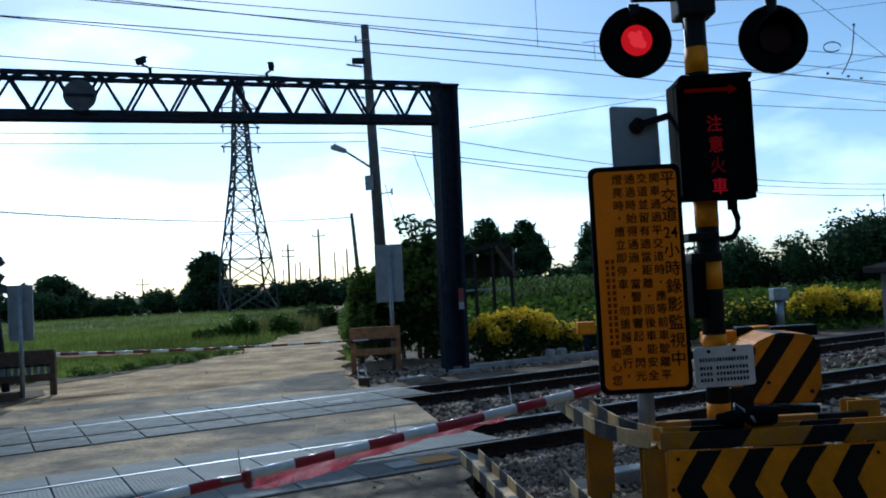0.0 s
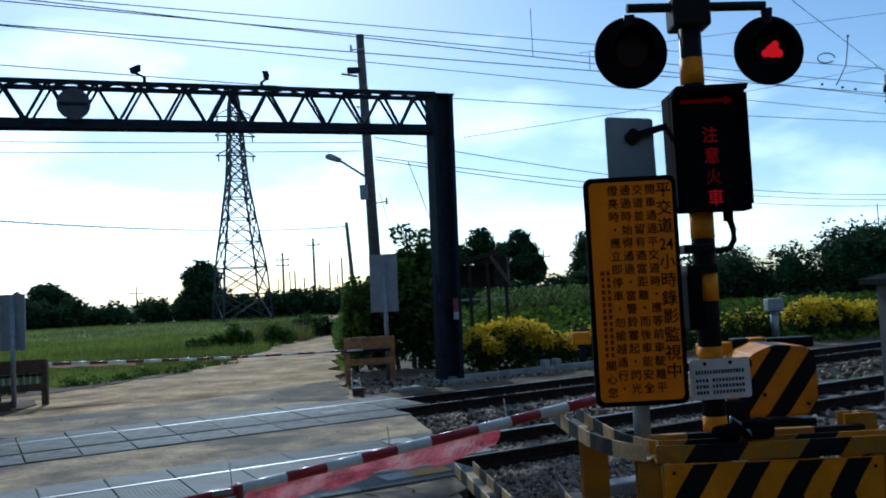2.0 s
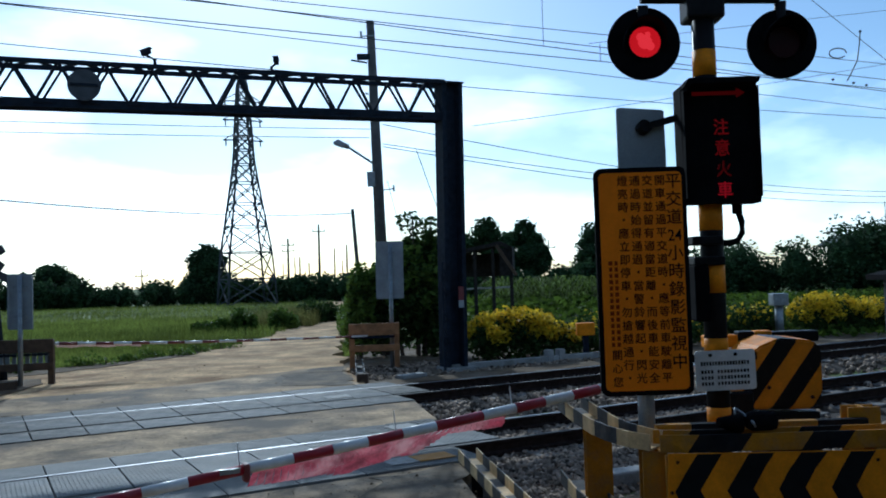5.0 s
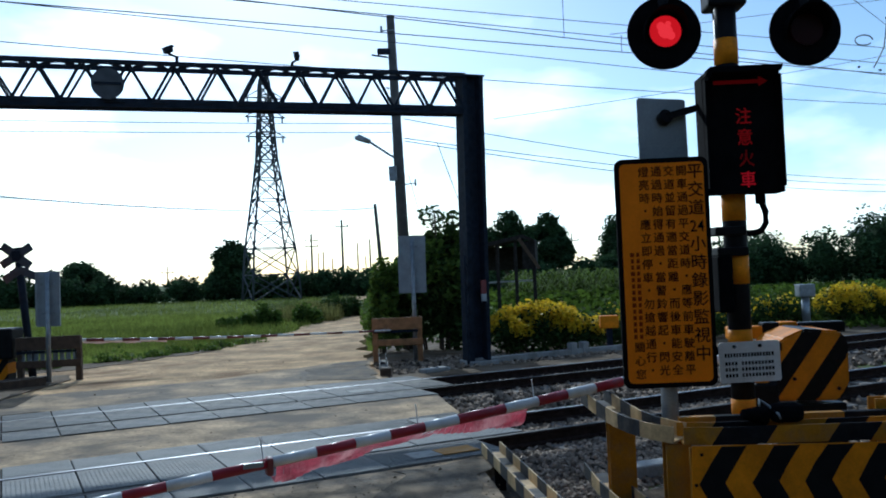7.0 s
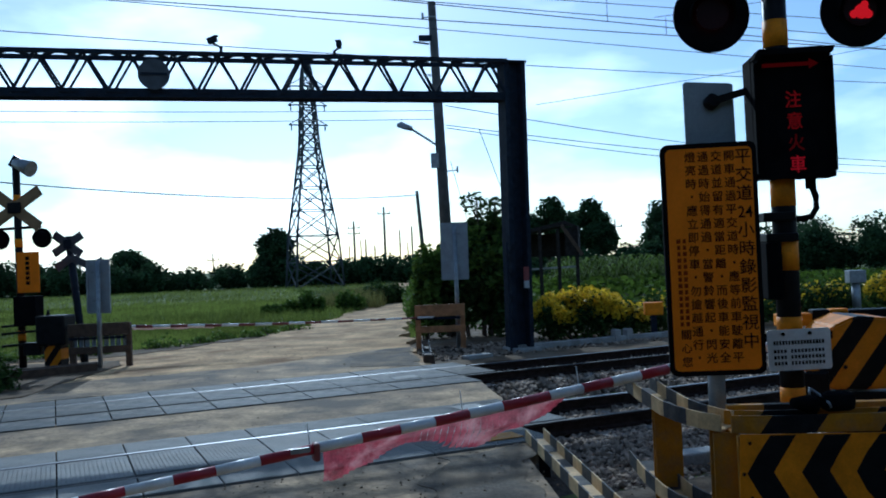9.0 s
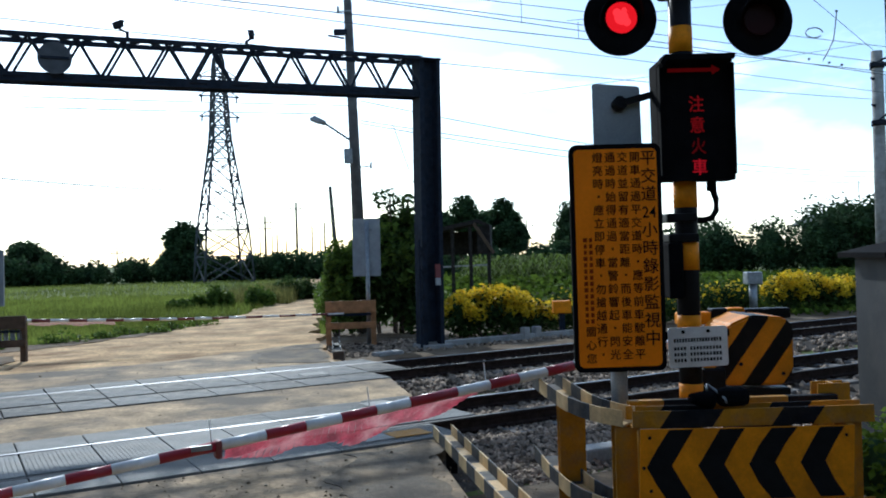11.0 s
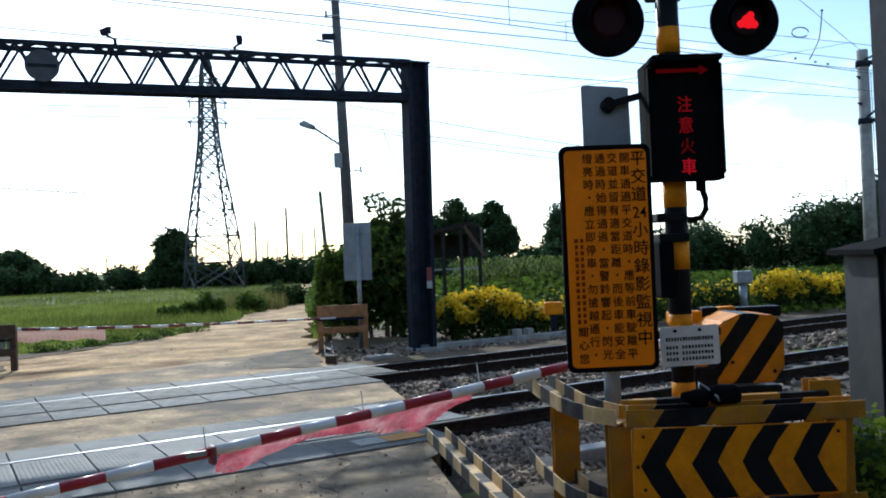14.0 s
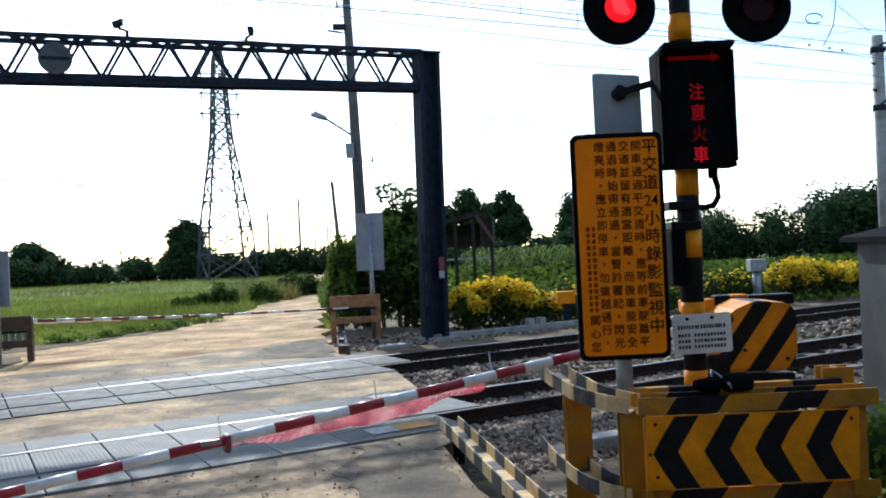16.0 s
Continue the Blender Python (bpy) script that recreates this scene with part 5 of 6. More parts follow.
def make_house():
    """A low farm house that shows over the trees."""
    th = thing("farm_house", pose(37.2, 73, -0.3), "low farm house with a dull green gabled roof behind the trees", "house")
    part("wall", one(box, -3.0, -1.5, 0.0, 6.5, 5.0, 3.6), CONCRETE, th)
    bm = bmesh.new()
    prism(bm, [(-3.8, 3.95), (-2.4, 4.75), (7.4, 4.6), (7.4, 4.45), (-2.3, 4.55), (-3.7, 3.8)], -2.2, 5.6)
    part("roof", bm, ROOF_GREEN, th, "dull green sheet roof")
    for x in (-1.5, 1.5, 4.5):
        w = part("window", one(box, x - 0.5, -1.53, 1.6, x + 0.5, -1.501, 2.8), SHADE_GREY, th)
        part("sill", one(box, x - 0.6, -1.6, 1.5, x + 0.6, -1.531, 1.6), CONCRETE, w)
    part("eave_board", one(box, -3.6, -2.25, 3.6, 7.3, -2.201, 3.95), SHADED_YELLOW, th)


make_house()


# ---- transmission tower ----
def make_tower():
    th = thing("transmission_tower", pose(-18.8, 81.6, -0.15, 0, 0, 27), "tall grey steel lattice transmission tower", "transmission tower")
    levels = [(0.0, 3.45), (3.6, 3.2), (7.6, 2.95), (11.5, 2.45), (15.0, 2.0), (18.2, 1.6), (21.0, 1.27), (23.2, 1.12), (25.3, 1.05), (27.2, 0.95), (29.2, 0.85), (31.0, 0.75), (33.0, 0.62), (34.8, 0.25)]
    levels = [(z * 0.62 + 0.25, w * 0.66) for z, w in levels]
    levels[0] = (0.0, levels[0][1])
    r = 0.2
    for sx, sy in ((1, 1), (1, -1), (-1, 1), (-1, -1)):
        bm = bmesh.new()
        tube(bm, [(sx * w, sy * w, z) for z, w in levels], r * 0.55, 4)
        part("leg", bm, LATTICE, th)
    for (z0, w0), (z1, w1) in zip(levels, levels[1:]):
        c0 = [(-w0, -w0), (w0, -w0), (w0, w0), (-w0, w0)]
        c1 = [(-w1, -w1), (w1, -w1), (w1, w1), (-w1, w1)]
        for i in range(4):
            a, b = c0[i], c0[(i + 1) % 4]
            c, d = c1[i], c1[(i + 1) % 4]
            for p, q in (((*a, z0), (*d, z1)), ((*b, z0), (*c, z1)), ((*c, z1), (*d, z1))):
                part("brace", one(bar, p, q, 0.105, 0.105), LATTICE, th)
    for z in (15.6, 17.5, 19.3):
        for s in (-1, 1):
            bm = bmesh.new()
            bar(bm, (0, 0, z), (s * 1.9, 0, z - 0.07), 0.12, 0.12)
            bar(bm, (s * 0.6, 0, z + 0.7), (s * 1.9, 0, z - 0.07), 0.09, 0.09)
            rod(bm, (s * 1.63, 0, z - 0.07), (s * 1.63, 0, z - 0.6), 0.07, seg=6)
            bar(bm, (s * 1.7, -0.3, z - 0.07), (s * 1.7, 0.3, z - 0.07), 0.07, 0.07)
            part("cross_arm", bm, LATTICE, th)


make_tower()


# ---- distant poles and masts ----
def make_pole(x, y, h, r, arms, label, lean=0.0):
    th = thing("distant_pole", pose(x, y, -0.4, 0, lean, 0), label, "utility pole", "distant utility poles")
    part("shaft", one(rod, (0, 0, 0), (0, 0, h + 0.4), r, r * 0.65, seg=8), POLE, th)
    for k in range(arms):
        a = part("cross_arm", one(box, -0.9, -0.06, h - 0.6 - 0.8 * k, 0.9, 0.06, h - 0.48 - 0.8 * k), LATTICE, th)
        for xx in (-0.8, 0.0, 0.8):
            part("insulator", one(rod, (xx, 0, h - 0.5 - 0.8 * k), (xx, 0, h - 0.25 - 0.8 * k), 0.06, seg=6), LATTICE, a)


make_pole(-5.95, 60, 6.8, 0.17, 0, "plain dark leaning pole at the field edge", -3.5)
make_pole(-17.52, 120, 9.8, 0.2, 1, "distant wooden pole with one cross arm")
make_pole(-21.82, 120, 8.0, 0.19, 2, "distant pole with two cross arms")
for x, h, r in ((-20.92, 5.4, 0.10), (-20.23, 5.4, 0.14), (-18.97, 4.5, 0.13), (-15.42, 6.5, 0.13), (-14.34, 4.7, 0.10), (-13.71, 6.9, 0.15), (-22.57, 4.6, 0.10)):
    make_pole(x, 120, h, r, 0, "thin bare distant pole over the hedge")
make_pole(-42.13, 120, 4.4, 0.12, 1, "small distant pole over the hedge")
make_pole(13.0, 110, 6.2, 0.12, 1, "small distant pole behind the trees")
make_pole(40.5, 80, 7.6, 0.06, 0, "thin distant mast over the trees")


def make_mast():
    th = thing("catenary_mast", pose(13.1, 24.6, -0.3), "round pale concrete catenary mast with steel brackets", "catenary mast")
    part("shaft", one(rod, (0, 0, 0), (0, 0, 7.55), 0.20, 0.155, seg=20), CONCRETE, th)
    for z, rise in ((7.15, 0.42), (5.5, 0.75)):
        arm_ = part("bracket", one(box, -0.3, -0.24, z - 0.07, 2.2, -0.16, z + 0.05, bevel=0.01), DARK_STEEL, th, "dark steel bracket arm")
        part("clamp_band", one(rod, (0, 0, z - 0.09), (0, 0, z + 0.07), 0.2, seg=20), DARK_STEEL, arm_)
        part("strut", one(rod, (-0.1, -0.22, z + 0.05), (1.0, -0.3, z + rise + 0.15), 0.028, seg=8), DARK_STEEL, arm_)
        for k in range(4):
            f = 0.55 + 0.08 * k
            p = Vector((-0.1 + 1.1 * f, -0.22 - 0.08 * f, z + 0.05 + (rise + 0.1) * f))
            part("insulator", one(rod, p, p + Vector((0.04, 0, 0.025)), 0.06, 0.045, seg=10), DARK_STEEL, arm_)
    for z in (6.74, 5.98):
        part("wire_clamp", one(rod, (-0.16, -0.1, z), (-0.28, -0.16, z + 0.02), 0.045, 0.02, seg=8), DARK_STEEL, th)
    part("earth_wire", one(rod, (0.2, -0.1, 0.2), (0.17, -0.1, 6.9), 0.012, seg=5), WIRE, th)


make_mast()


# ---- wires ----
def wire(pts, r, label, sag=0.0, ends=0.0):
    p, q = Vector(pts[0]), Vector(pts[-1])
    if ends:
        d = q - p
        p, q = p - d * ends, q + d * ends
    cu = bpy.data.meshes.new("overhead_wire")
    bm = bmesh.new()
    line = [p.lerp(q, k / 16) - Vector((0, 0, sag * 4 * (k / 16) * (1 - k / 16))) for k in range(17)]
    tube(bm, line, r, 5)
    bm.to_mesh(cu)
    bm.free()
    cu.materials.append(WIRE)
    return tagged(new("overhead_wire", cu), label, "wire", "overhead wires")


CATENARY = "thin dark overhead line along the railway"
wire([(-5.75, 11.44, 5.62), (2.97, 16.21, 5.755)], 0.009, CATENARY, ends=1.6)
wire([(-5.79, 11.42, 5.61), (4.64, 17.13, 5.47)], 0.007, CATENARY, ends=0.8)
wire([(0.2, 14.7, 6.0), (10.6, 20.4, 6.1)], 0.008, CATENARY, ends=1.2)
wire([(-3.14, 8.2, 4.64), (2.03, 11.03, 4.58)], 0.006, CATENARY, ends=2.2)
wire([(-2.58, 8.5, 4.705), (2.05, 11.04, 4.83)], 0.005, CATENARY, ends=2.2)
wire([(-7.03, 13.93, 5.86), (12.78, 24.78, 6.0)], 0.009, CATENARY, sag=0.16, ends=0.15)
wire([(-16.86, 20.40, 6.26), (-1.85, 22.00, 5.63)], 0.010, "thin cable running to the utility pole", 0.05)
wire([(-16.87, 20.40, 5.97), (-1.86, 22.00, 5.41)], 0.010, "thin cable running to the utility pole", 0.05)
wire([(-20.8, 18.0, 5.4), (-6.4, 60, 6.5)], 0.028, "sagging cable to a leaning pole", 0.7)
for z0, z1, sag in ((5.74, 5.55, 0.685), (5.24, 5.20, 0.48), (5.17, 4.98, 0.615)):
    wire([(-1.52, 22.0, z0), (26.99, 45.4, z1)], 0.012, "cable from the utility pole across the fields", sag)
wire([(0.56, 16.27, 4.62), (11.62, 22.3, 6.95)], 0.006, "pale cable rising across the tracks", 0.05)
wire([(5.95, 19.2, 7.1), (11.77, 22.4, 8.37)], 0.006, "pale cable rising across the tracks", ends=0.5)
wire([(8.5, 19.2, 7.54), (13.0, 24.6, 7.3)], 0.008, CATENARY, ends=0.3)
wire([(-0.7, 22.0, 5.1), (0.25, 22.5, 2.2)], 0.010, "slanting guy wire of the utility pole")
wire([(-1.45, 21.9, 4.3), (-1.0, 21.9, 2.4)], 0.008, "slack service cable at the utility pole", 0.0)
wire([(3.0, 16.2, 6.08), (3.0, 16.2, 5.76)], 0.006, "short dropper between two overhead lines")
wire([(1.87, 15.6, 6.8), (1.87, 15.6, 5.9)], 0.006, "short dropper between two overhead lines")


def make_loop():
    th = thing("catenary_jumper", pose(8.0, 17.0, 5.85), "curled dark jumper cable hanging from the overhead line", "cable")
    bm = bmesh.new()
    tube(bm, [(0.28, 0, 0.5), (0.25, 0, 0.25), (0.2, 0, -0.05), (0.06, 0, -0.32), (-0.02, 0, -0.45)], 0.012, 6)
    part("drop", bm, WIRE, th)
    bm = bmesh.new()
    tube(bm, [(-0.18 + 0.17 * math.cos(a), 0, 0.1 + 0.1 * math.sin(a)) for a in [0.4 * k for k in range(15)]], 0.012, 6)
    part("coil", bm, WIRE, th)
    for x, z in ((0.28, 0.52), (-0.3, -0.42), (0.1, -0.5), (0.35, -0.55)):
        part("clip", one(box, x - 0.018, -0.02, z - 0.018, x + 0.018, 0.02, z + 0.018), DARK_STEEL, th)


make_loop()


# ---- plants ----
def make_bush(name, blobs, count, leaf, mat, label, category, seed, stems=6, extra=None, group=""):
    """A shrub: stems from the ground and a crown of small leaves."""
    rng = np.random.default_rng(seed)
    x0, y0 = np.mean([b[0] for b in blobs]), np.mean([b[1] for b in blobs])
    th = thing(name, pose(x0, y0, -0.12), label, category, group)
    bm = bmesh.new()
    for k in range(stems):
        b = blobs[k % len(blobs)]
        q = (b[0] - x0 + rng.uniform(-0.3, 0.3) * b[3], b[1] - y0 + rng.uniform(-0.3, 0.3) * b[4], b[2] + 0.12 + rng.uniform(0, 0.5) * b[5])
        rod(bm, (q[0] * 0.6, q[1] * 0.6, -0.1), q, 0.02 + 0.008 * b[5], 0.008, seg=5)
    part("branchwork", bm, BARK, th)
    # solid core in a dark leaf colour closes gaps, imitating the shaded inside
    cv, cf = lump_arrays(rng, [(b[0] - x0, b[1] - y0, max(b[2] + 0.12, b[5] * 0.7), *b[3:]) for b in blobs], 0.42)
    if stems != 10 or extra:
        from_arrays("crown_core", cv, cf, LEAF_FAR, th)
    c = clump_points(rng, blobs, count) - np.array([x0, y0, -0.12])
    c = c[c[:, 2] > 0.02]
    v, f = leaf_arrays(rng, c, leaf)
    from_arrays("crown", v, f, mat, th)
    if extra:
        n2, mat2, lift = extra
        tips = []
        for b in blobs:
            for w in unit(rng, 24):
                w[2] = abs(w[2]) * 0.9 + 0.15
                s = rng.uniform(0.2, 0.36) * b[3]
                tips.append((b[0] + w[0] * b[3] * 0.95, b[1] + w[1] * b[4] * 0.95, b[2] + w[2] * b[5] * (0.8 + 0.4 * lift), s, s, s * 1.15))
        d = clump_points(rng, tips, n2) - np.array([x0, y0, -0.12])
        d = d[d[:, 2] > 0.12 + 0.42 * max(b[2] for b in blobs) + rng.uniform(0, 0.25, len(d))]
        v, f = leaf_arrays(rng, d, leaf * 0.9, 0.8)
        from_arrays("tip_leaves", v, f, mat2, th)
    return th


def make_tree(x, y, h, spread, seed, leaf, count, label, mat=LEAF_FAR, low=0.25, group="field trees"):
    rng = np.random.default_rng(seed)
    th = thing("tree", pose(x, y, -0.3), label, "tree", group)
    bm = bmesh.new()
    rod(bm, (0, 0, 0), (0.05 * h * rng.uniform(-1, 1), 0, h * 0.5), 0.035 * h, 0.02 * h, seg=8)
    blobs = []
    for k in range(9):
        a = 2 * math.pi * k / 9 + rng.uniform(0, 0.6)
        r = spread * rng.uniform(0.38, 0.8)
        z = h * rng.uniform(low + 0.18, 0.82)
        tip = (r * math.cos(a), r * math.sin(a), z)
        rod(bm, (0, 0, h * rng.uniform(0.2, 0.45)), tip, 0.014 * h, 0.004 * h, seg=5)
        s = spread * rng.uniform(0.3, 0.5)
        blobs.append((*tip, s, s, s * 0.8))
    blobs.append((0, 0, h * 0.82, spread * 0.5, spread * 0.5, h * 0.18))
    if low < 0.2:
        for k in range(6):
            a = 2 * math.pi * k / 6
            blobs.append((spread * 0.6 * math.cos(a), spread * 0.6 * math.sin(a), h * 0.28, spread * 0.5, spread * 0.5, h * 0.26))
        blobs.append((0, 0, h * 0.5, spread * 0.6, spread * 0.6, h * 0.35))
    part("trunk", bm, BARK, th)
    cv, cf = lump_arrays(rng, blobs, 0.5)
    from_arrays("crown_core", cv, cf, mat, th)
    v, f = leaf_arrays(rng, clump_points(rng, blobs, int(count * 2.8)), leaf * 0.85)
    from_arrays("crown", v, f, mat, th)
    return th


# dark shrubbery round the pole, at the gantry column
make_bush("shrub", [(-1.9, 21.5, 0.9, 0.55, 0.6, 1.0), (-1.2, 21.6, 1.3, 0.75, 0.7, 1.2), (-0.5, 21.4, 1.45, 0.75, 0.7, 1.2), (-0.85, 21.8, 2.35, 0.4, 0.4, 0.35), (-0.2, 21.5, 2.45, 0.35, 0.4, 0.3), (-0.3, 21.3, 0.8, 0.6, 0.6, 0.9)],
          7000, 0.10, LEAF, "tall dark leafy shrub round the utility pole", "shrub", 11, 12, (4800, LEAF_FRESH, 0.25))
make_bush("shrub", [(-2.1, 20.9, 1.3, 0.35, 0.4, 0.95), (-2.2, 21.0, 0.6, 0.35, 0.4, 0.6)], 1900, 0.095, LEAF_FRESH, "light green climbing shrub at the road edge", "shrub", 12, 5)
make_bush("shrub", [(-0.9, 21.3, 3.2, 0.35, 0.3, 0.28), (-0.3, 21.3, 3.05, 0.35, 0.3, 0.3), (-0.6, 21.4, 2.7, 0.5, 0.4, 0.4)], 520, 0.08, LEAF, "thin top sprays of the dark shrub", "shrub", 13, 10)
# golden hedge beside the gantry and further along
make_bush("golden_hedge", [(0.85, 19.6, 0.34, 0.5, 0.5, 0.5), (1.5, 19.8, 0.4, 0.6, 0.5, 0.56), (2.1, 20.0, 0.34, 0.55, 0.5, 0.48), (2.6, 20.2, 0.24, 0.4, 0.45, 0.38)],
          4200, 0.06, LEAF, "clipped golden-leaved hedge beside the gantry", "hedge", 21, 10, (5200, LEAF_YELLOW, 0.3))
make_bush("golden_hedge", [(9.9, 24.0, 0.35, 0.55, 0.5, 0.55), (10.6, 24.2, 0.4, 0.65, 0.5, 0.55), (11.3, 24.4, 0.3, 0.6, 0.5, 0.45), (12.2, 24.9, 0.3, 0.6, 0.5, 0.4)],
          3600, 0.06, LEAF, "clipped golden-leaved hedge behind the far track", "hedge", 22, 10, (5000, LEAF_YELLOW, 0.3))
make_bush("green_hedge", [(7.3, 23.4, 0.3, 0.6, 0.5, 0.5), (8.1, 23.7, 0.35, 0.6, 0.5, 0.5), (8.9, 24.3, 0.3, 0.6, 0.5, 0.5)], 3000, 0.06, LEAF, "low green hedge with a few golden tips", "hedge", 23, 10, (320, LEAF_YELLOW, 0.2))
make_bush("green_hedge", [(3.3, 20.6, 0.3, 0.6, 0.5, 0.5), (4.4, 21.2, 0.3, 0.7, 0.5, 0.45), (5.6, 21.9, 0.3, 0.8, 0.5, 0.45), (6.6, 22.6, 0.3, 0.6, 0.5, 0.4)],
          4200, 0.06, LEAF, "low green hedge behind the far track", "hedge", 24, 12, (400, LEAF_YELLOW, 0.2))
make_bush("shrub", [(-10.6, 15.2, 0.3, 0.6, 0.6, 0.5), (-11.4, 15.6, 0.3, 0.7, 0.6, 0.6)], 2600, 0.07, LEAF, "dark shaded shrub beside the far signal", "shrub", 25, 8)
make_bush("shrub", [(2.98, 5.75, 0.1, 0.26, 0.3, 0.5), (3.25, 5.7, 0.15, 0.35, 0.35, 0.5), (3.6, 5.65, 0.1, 0.4, 0.35, 0.5), (4.1, 5.7, 0.1, 0.5, 0.4, 0.5)], 3600, 0.045, LEAF_LIME, "bright green shrub beside the relay cabinet", "shrub", 26, 8)
make_bush("shrub", [(-9.1, 13.7, 0.3, 0.6, 0.5, 0.55), (-8.45, 13.5, 0.15, 0.4, 0.4, 0.38), (-9.9, 14.1, 0.4, 0.8, 0.6, 0.7)], 3600, 0.06, LEAF, "dark low shrub at the edge of the far track", "shrub", 27, 8)
# bushes at the bend of the road
for k, (x, y, r, h, mat) in enumerate(((-8.3, 34.5, 0.36, 0.62, LEAF_FRESH), (-6.8, 34.9, 0.46, 0.60, LEAF_FRESH), (-6.35, 39.6, 0.62, 0.80, LEAF), (-5.6, 40.6, 0.5, 0.66, LEAF),
                                       (-9.7, 34.4, 0.5, 0.27, LEAF_FRESH), (-9.0, 34.7, 0.4, 0.36, LEAF_FRESH))):
    make_bush("roadside_bush", [(x, y, h * 0.5, r, r, h * 0.85), (x + 0.5, y, h * 0.4, r * 0.7, r, h * 0.6)], 1500, 0.08, mat, "rough green bush at the edge of the dirt road", "bush", 40 + k, 6, group="roadside bushes")
make_bush("roadside_bush", [(-4.2, 36, 0.4, 0.4, 1.5, 0.5), (-4.5, 41, 0.5, 0.5, 2.0, 0.7), (-3.6, 31, 0.3, 0.3, 1.5, 0.45)], 2200, 0.08, LEAF_FRESH, "tall weeds lining the dirt road", "bush", 51, 10)


def make_reeds():
    """Standing dry grass beside the bend of the dirt road."""
    rng = np.random.default_rng(95)
    n = 5200
    x, y = rng.uniform(-8.6, -5.2, n), rng.uniform(36, 47, n)
    keep = x < np.interp(y, [36, 40, 47], [-6.5, -6.7, -7.0]) + 0.9
    x, y = x[keep], y[keep]
    n = len(x)
    h, a = rng.uniform(0.35, 0.95, n), rng.uniform(0, 6.28, n)
    p = np.stack([x, y, np.full(n, -0.12)], 1)
    w = np.stack([np.cos(a), np.sin(a), 0 * a], 1) * 0.022
    t = p + np.stack([rng.normal(0, 0.16, n), rng.normal(0, 0.16, n), h], 1)
    v = np.stack([p - w, p + w, t], 1).reshape(-1, 3)
    tagged(from_arrays("dry_reeds", v, np.arange(3 * n).reshape(-1, 3), REED), "tall brownish dry grass at the bend of the road", "grass", kind="stuff")


make_reeds()

# weeds along the ragged edge of the meadow
wrng = random.Random(57)
for k in range(16):
    f = k / 15
    x, y = -12.6 + 6.0 * f + wrng.uniform(-0.3, 0.3), 17.9 + 2.2 * f + 5.0 * f ** 3 + wrng.uniform(-0.3, 0.5)
    r = wrng.uniform(0.16, 0.38)
    make_bush("weed_clump", [(x, y, 0.02, r, r, r * 0.8), (x + r, y + 0.1, 0.0, r * 0.8, r * 0.7, r * 0.5)], 260, 0.05, LEAF_FRESH, "low green weed clump at the meadow edge", "weeds", 200 + k, 10, group="roadside weeds")

# trees
make_tree(3.3, 70, 6.9, 2.3, 61, 0.17, 4200, "round dark field tree", low=0.2)
make_tree(6.5, 71, 6.7, 2.0, 62, 0.17, 4600, "round dark field tree with open edges", low=0.2)
make_tree(12.4, 74, 6.5, 2.0, 63, 0.17, 3600, "dark field tree beside the crops", low=0.1)
make_tree(-24.6, 90, 6.5, 2.7, 64, 0.24, 5200, "dense dark tree beside the transmission tower", low=0.05)
make_tree(-40.7, 90, 4.9, 3.0, 65, 0.24, 4200, "dark tree above the hedge", low=0.1)
make_tree(28.5, 58, 4.8, 2.4, 66, 0.17, 4200, "dark tree in the wood edge", low=0.05)
make_tree(31.5, 57, 6.6, 2.6, 67, 0.17, 4200, "dark tree in the wood edge", low=0.05)
make_tree(34.5, 60, 7.4, 2.9, 68, 0.17, 4200, "dark tree in the wood edge", low=0.05)


def make_wood(name, spans, count, leaf, mat, label, seed):
    """Far hedges and wood edges: spans of (x0, y0, x1, y1, height0, height1, depth)."""
    rng = np.random.default_rng(seed)
    blobs = []
    for x0, y0, x1, y1, h0, h1, d in spans:
        n = max(3, int(math.hypot(x1 - x0, y1 - y0) / (0.45 * max(h0, h1))))
        for k in range(n):
            f = (k + rng.uniform(0, 0.8)) / n
            h = (h0 + (h1 - h0) * f) * rng.uniform(0.74, 1.0)
            r = h * rng.uniform(0.4, 0.6)
            blobs.append((x0 + (x1 - x0) * f, y0 + (y1 - y0) * f + rng.uniform(-d, d) / 2, h * 0.5, r, r, h * 0.5))
            blobs.append((x0 + (x1 - x0) * f + r * 0.6, y0 + (y1 - y0) * f, h * 0.25, r, r * 0.8, h * 0.32))
    v, f = leaf_arrays(rng, clump_points(rng, blobs, int(count * 4.2)), leaf * 0.85)
    cv, cf = lump_arrays(rng, blobs, 0.52)
    core = from_arrays(name + "_inner", cv, cf, mat)
    tagged(core, label.replace("edge", "depth").replace("scrub", "thicket"), "woods", kind="stuff")
    return tagged(from_arrays(name, v, f, mat), label, "woods", kind="stuff")


make_wood("far_hedge_left", [(-75, 92, -36, 88, 4.7, 3.7, 6), (-38, 88, -28, 87, 2.5, 2.9, 4), (-29, 88, -20, 87, 3.1, 2.6, 4), (-21, 88, -9, 84, 2.7, 3.1, 4), (-10, 86, -3, 80, 2.9, 2.7, 4), (-130, 115, -70, 95, 6, 4.5, 8)],
          26000, 0.26, LEAF_FAR, "long dark hedge and scrub along the far side of the meadow", 71)
make_wood("wood_edge_right", [(10.5, 62, 17, 62, 3.0, 3.5, 5), (17, 62, 23, 60, 4.1, 4.7, 5), (23, 60, 30, 58, 4.7, 5.2, 5), (30, 58, 46, 60, 5.8, 7.2, 6), (46, 60, 75, 62, 6, 7, 8)],
          26000, 0.18, LEAF_FAR, "dark green wood edge behind the fields", 72)
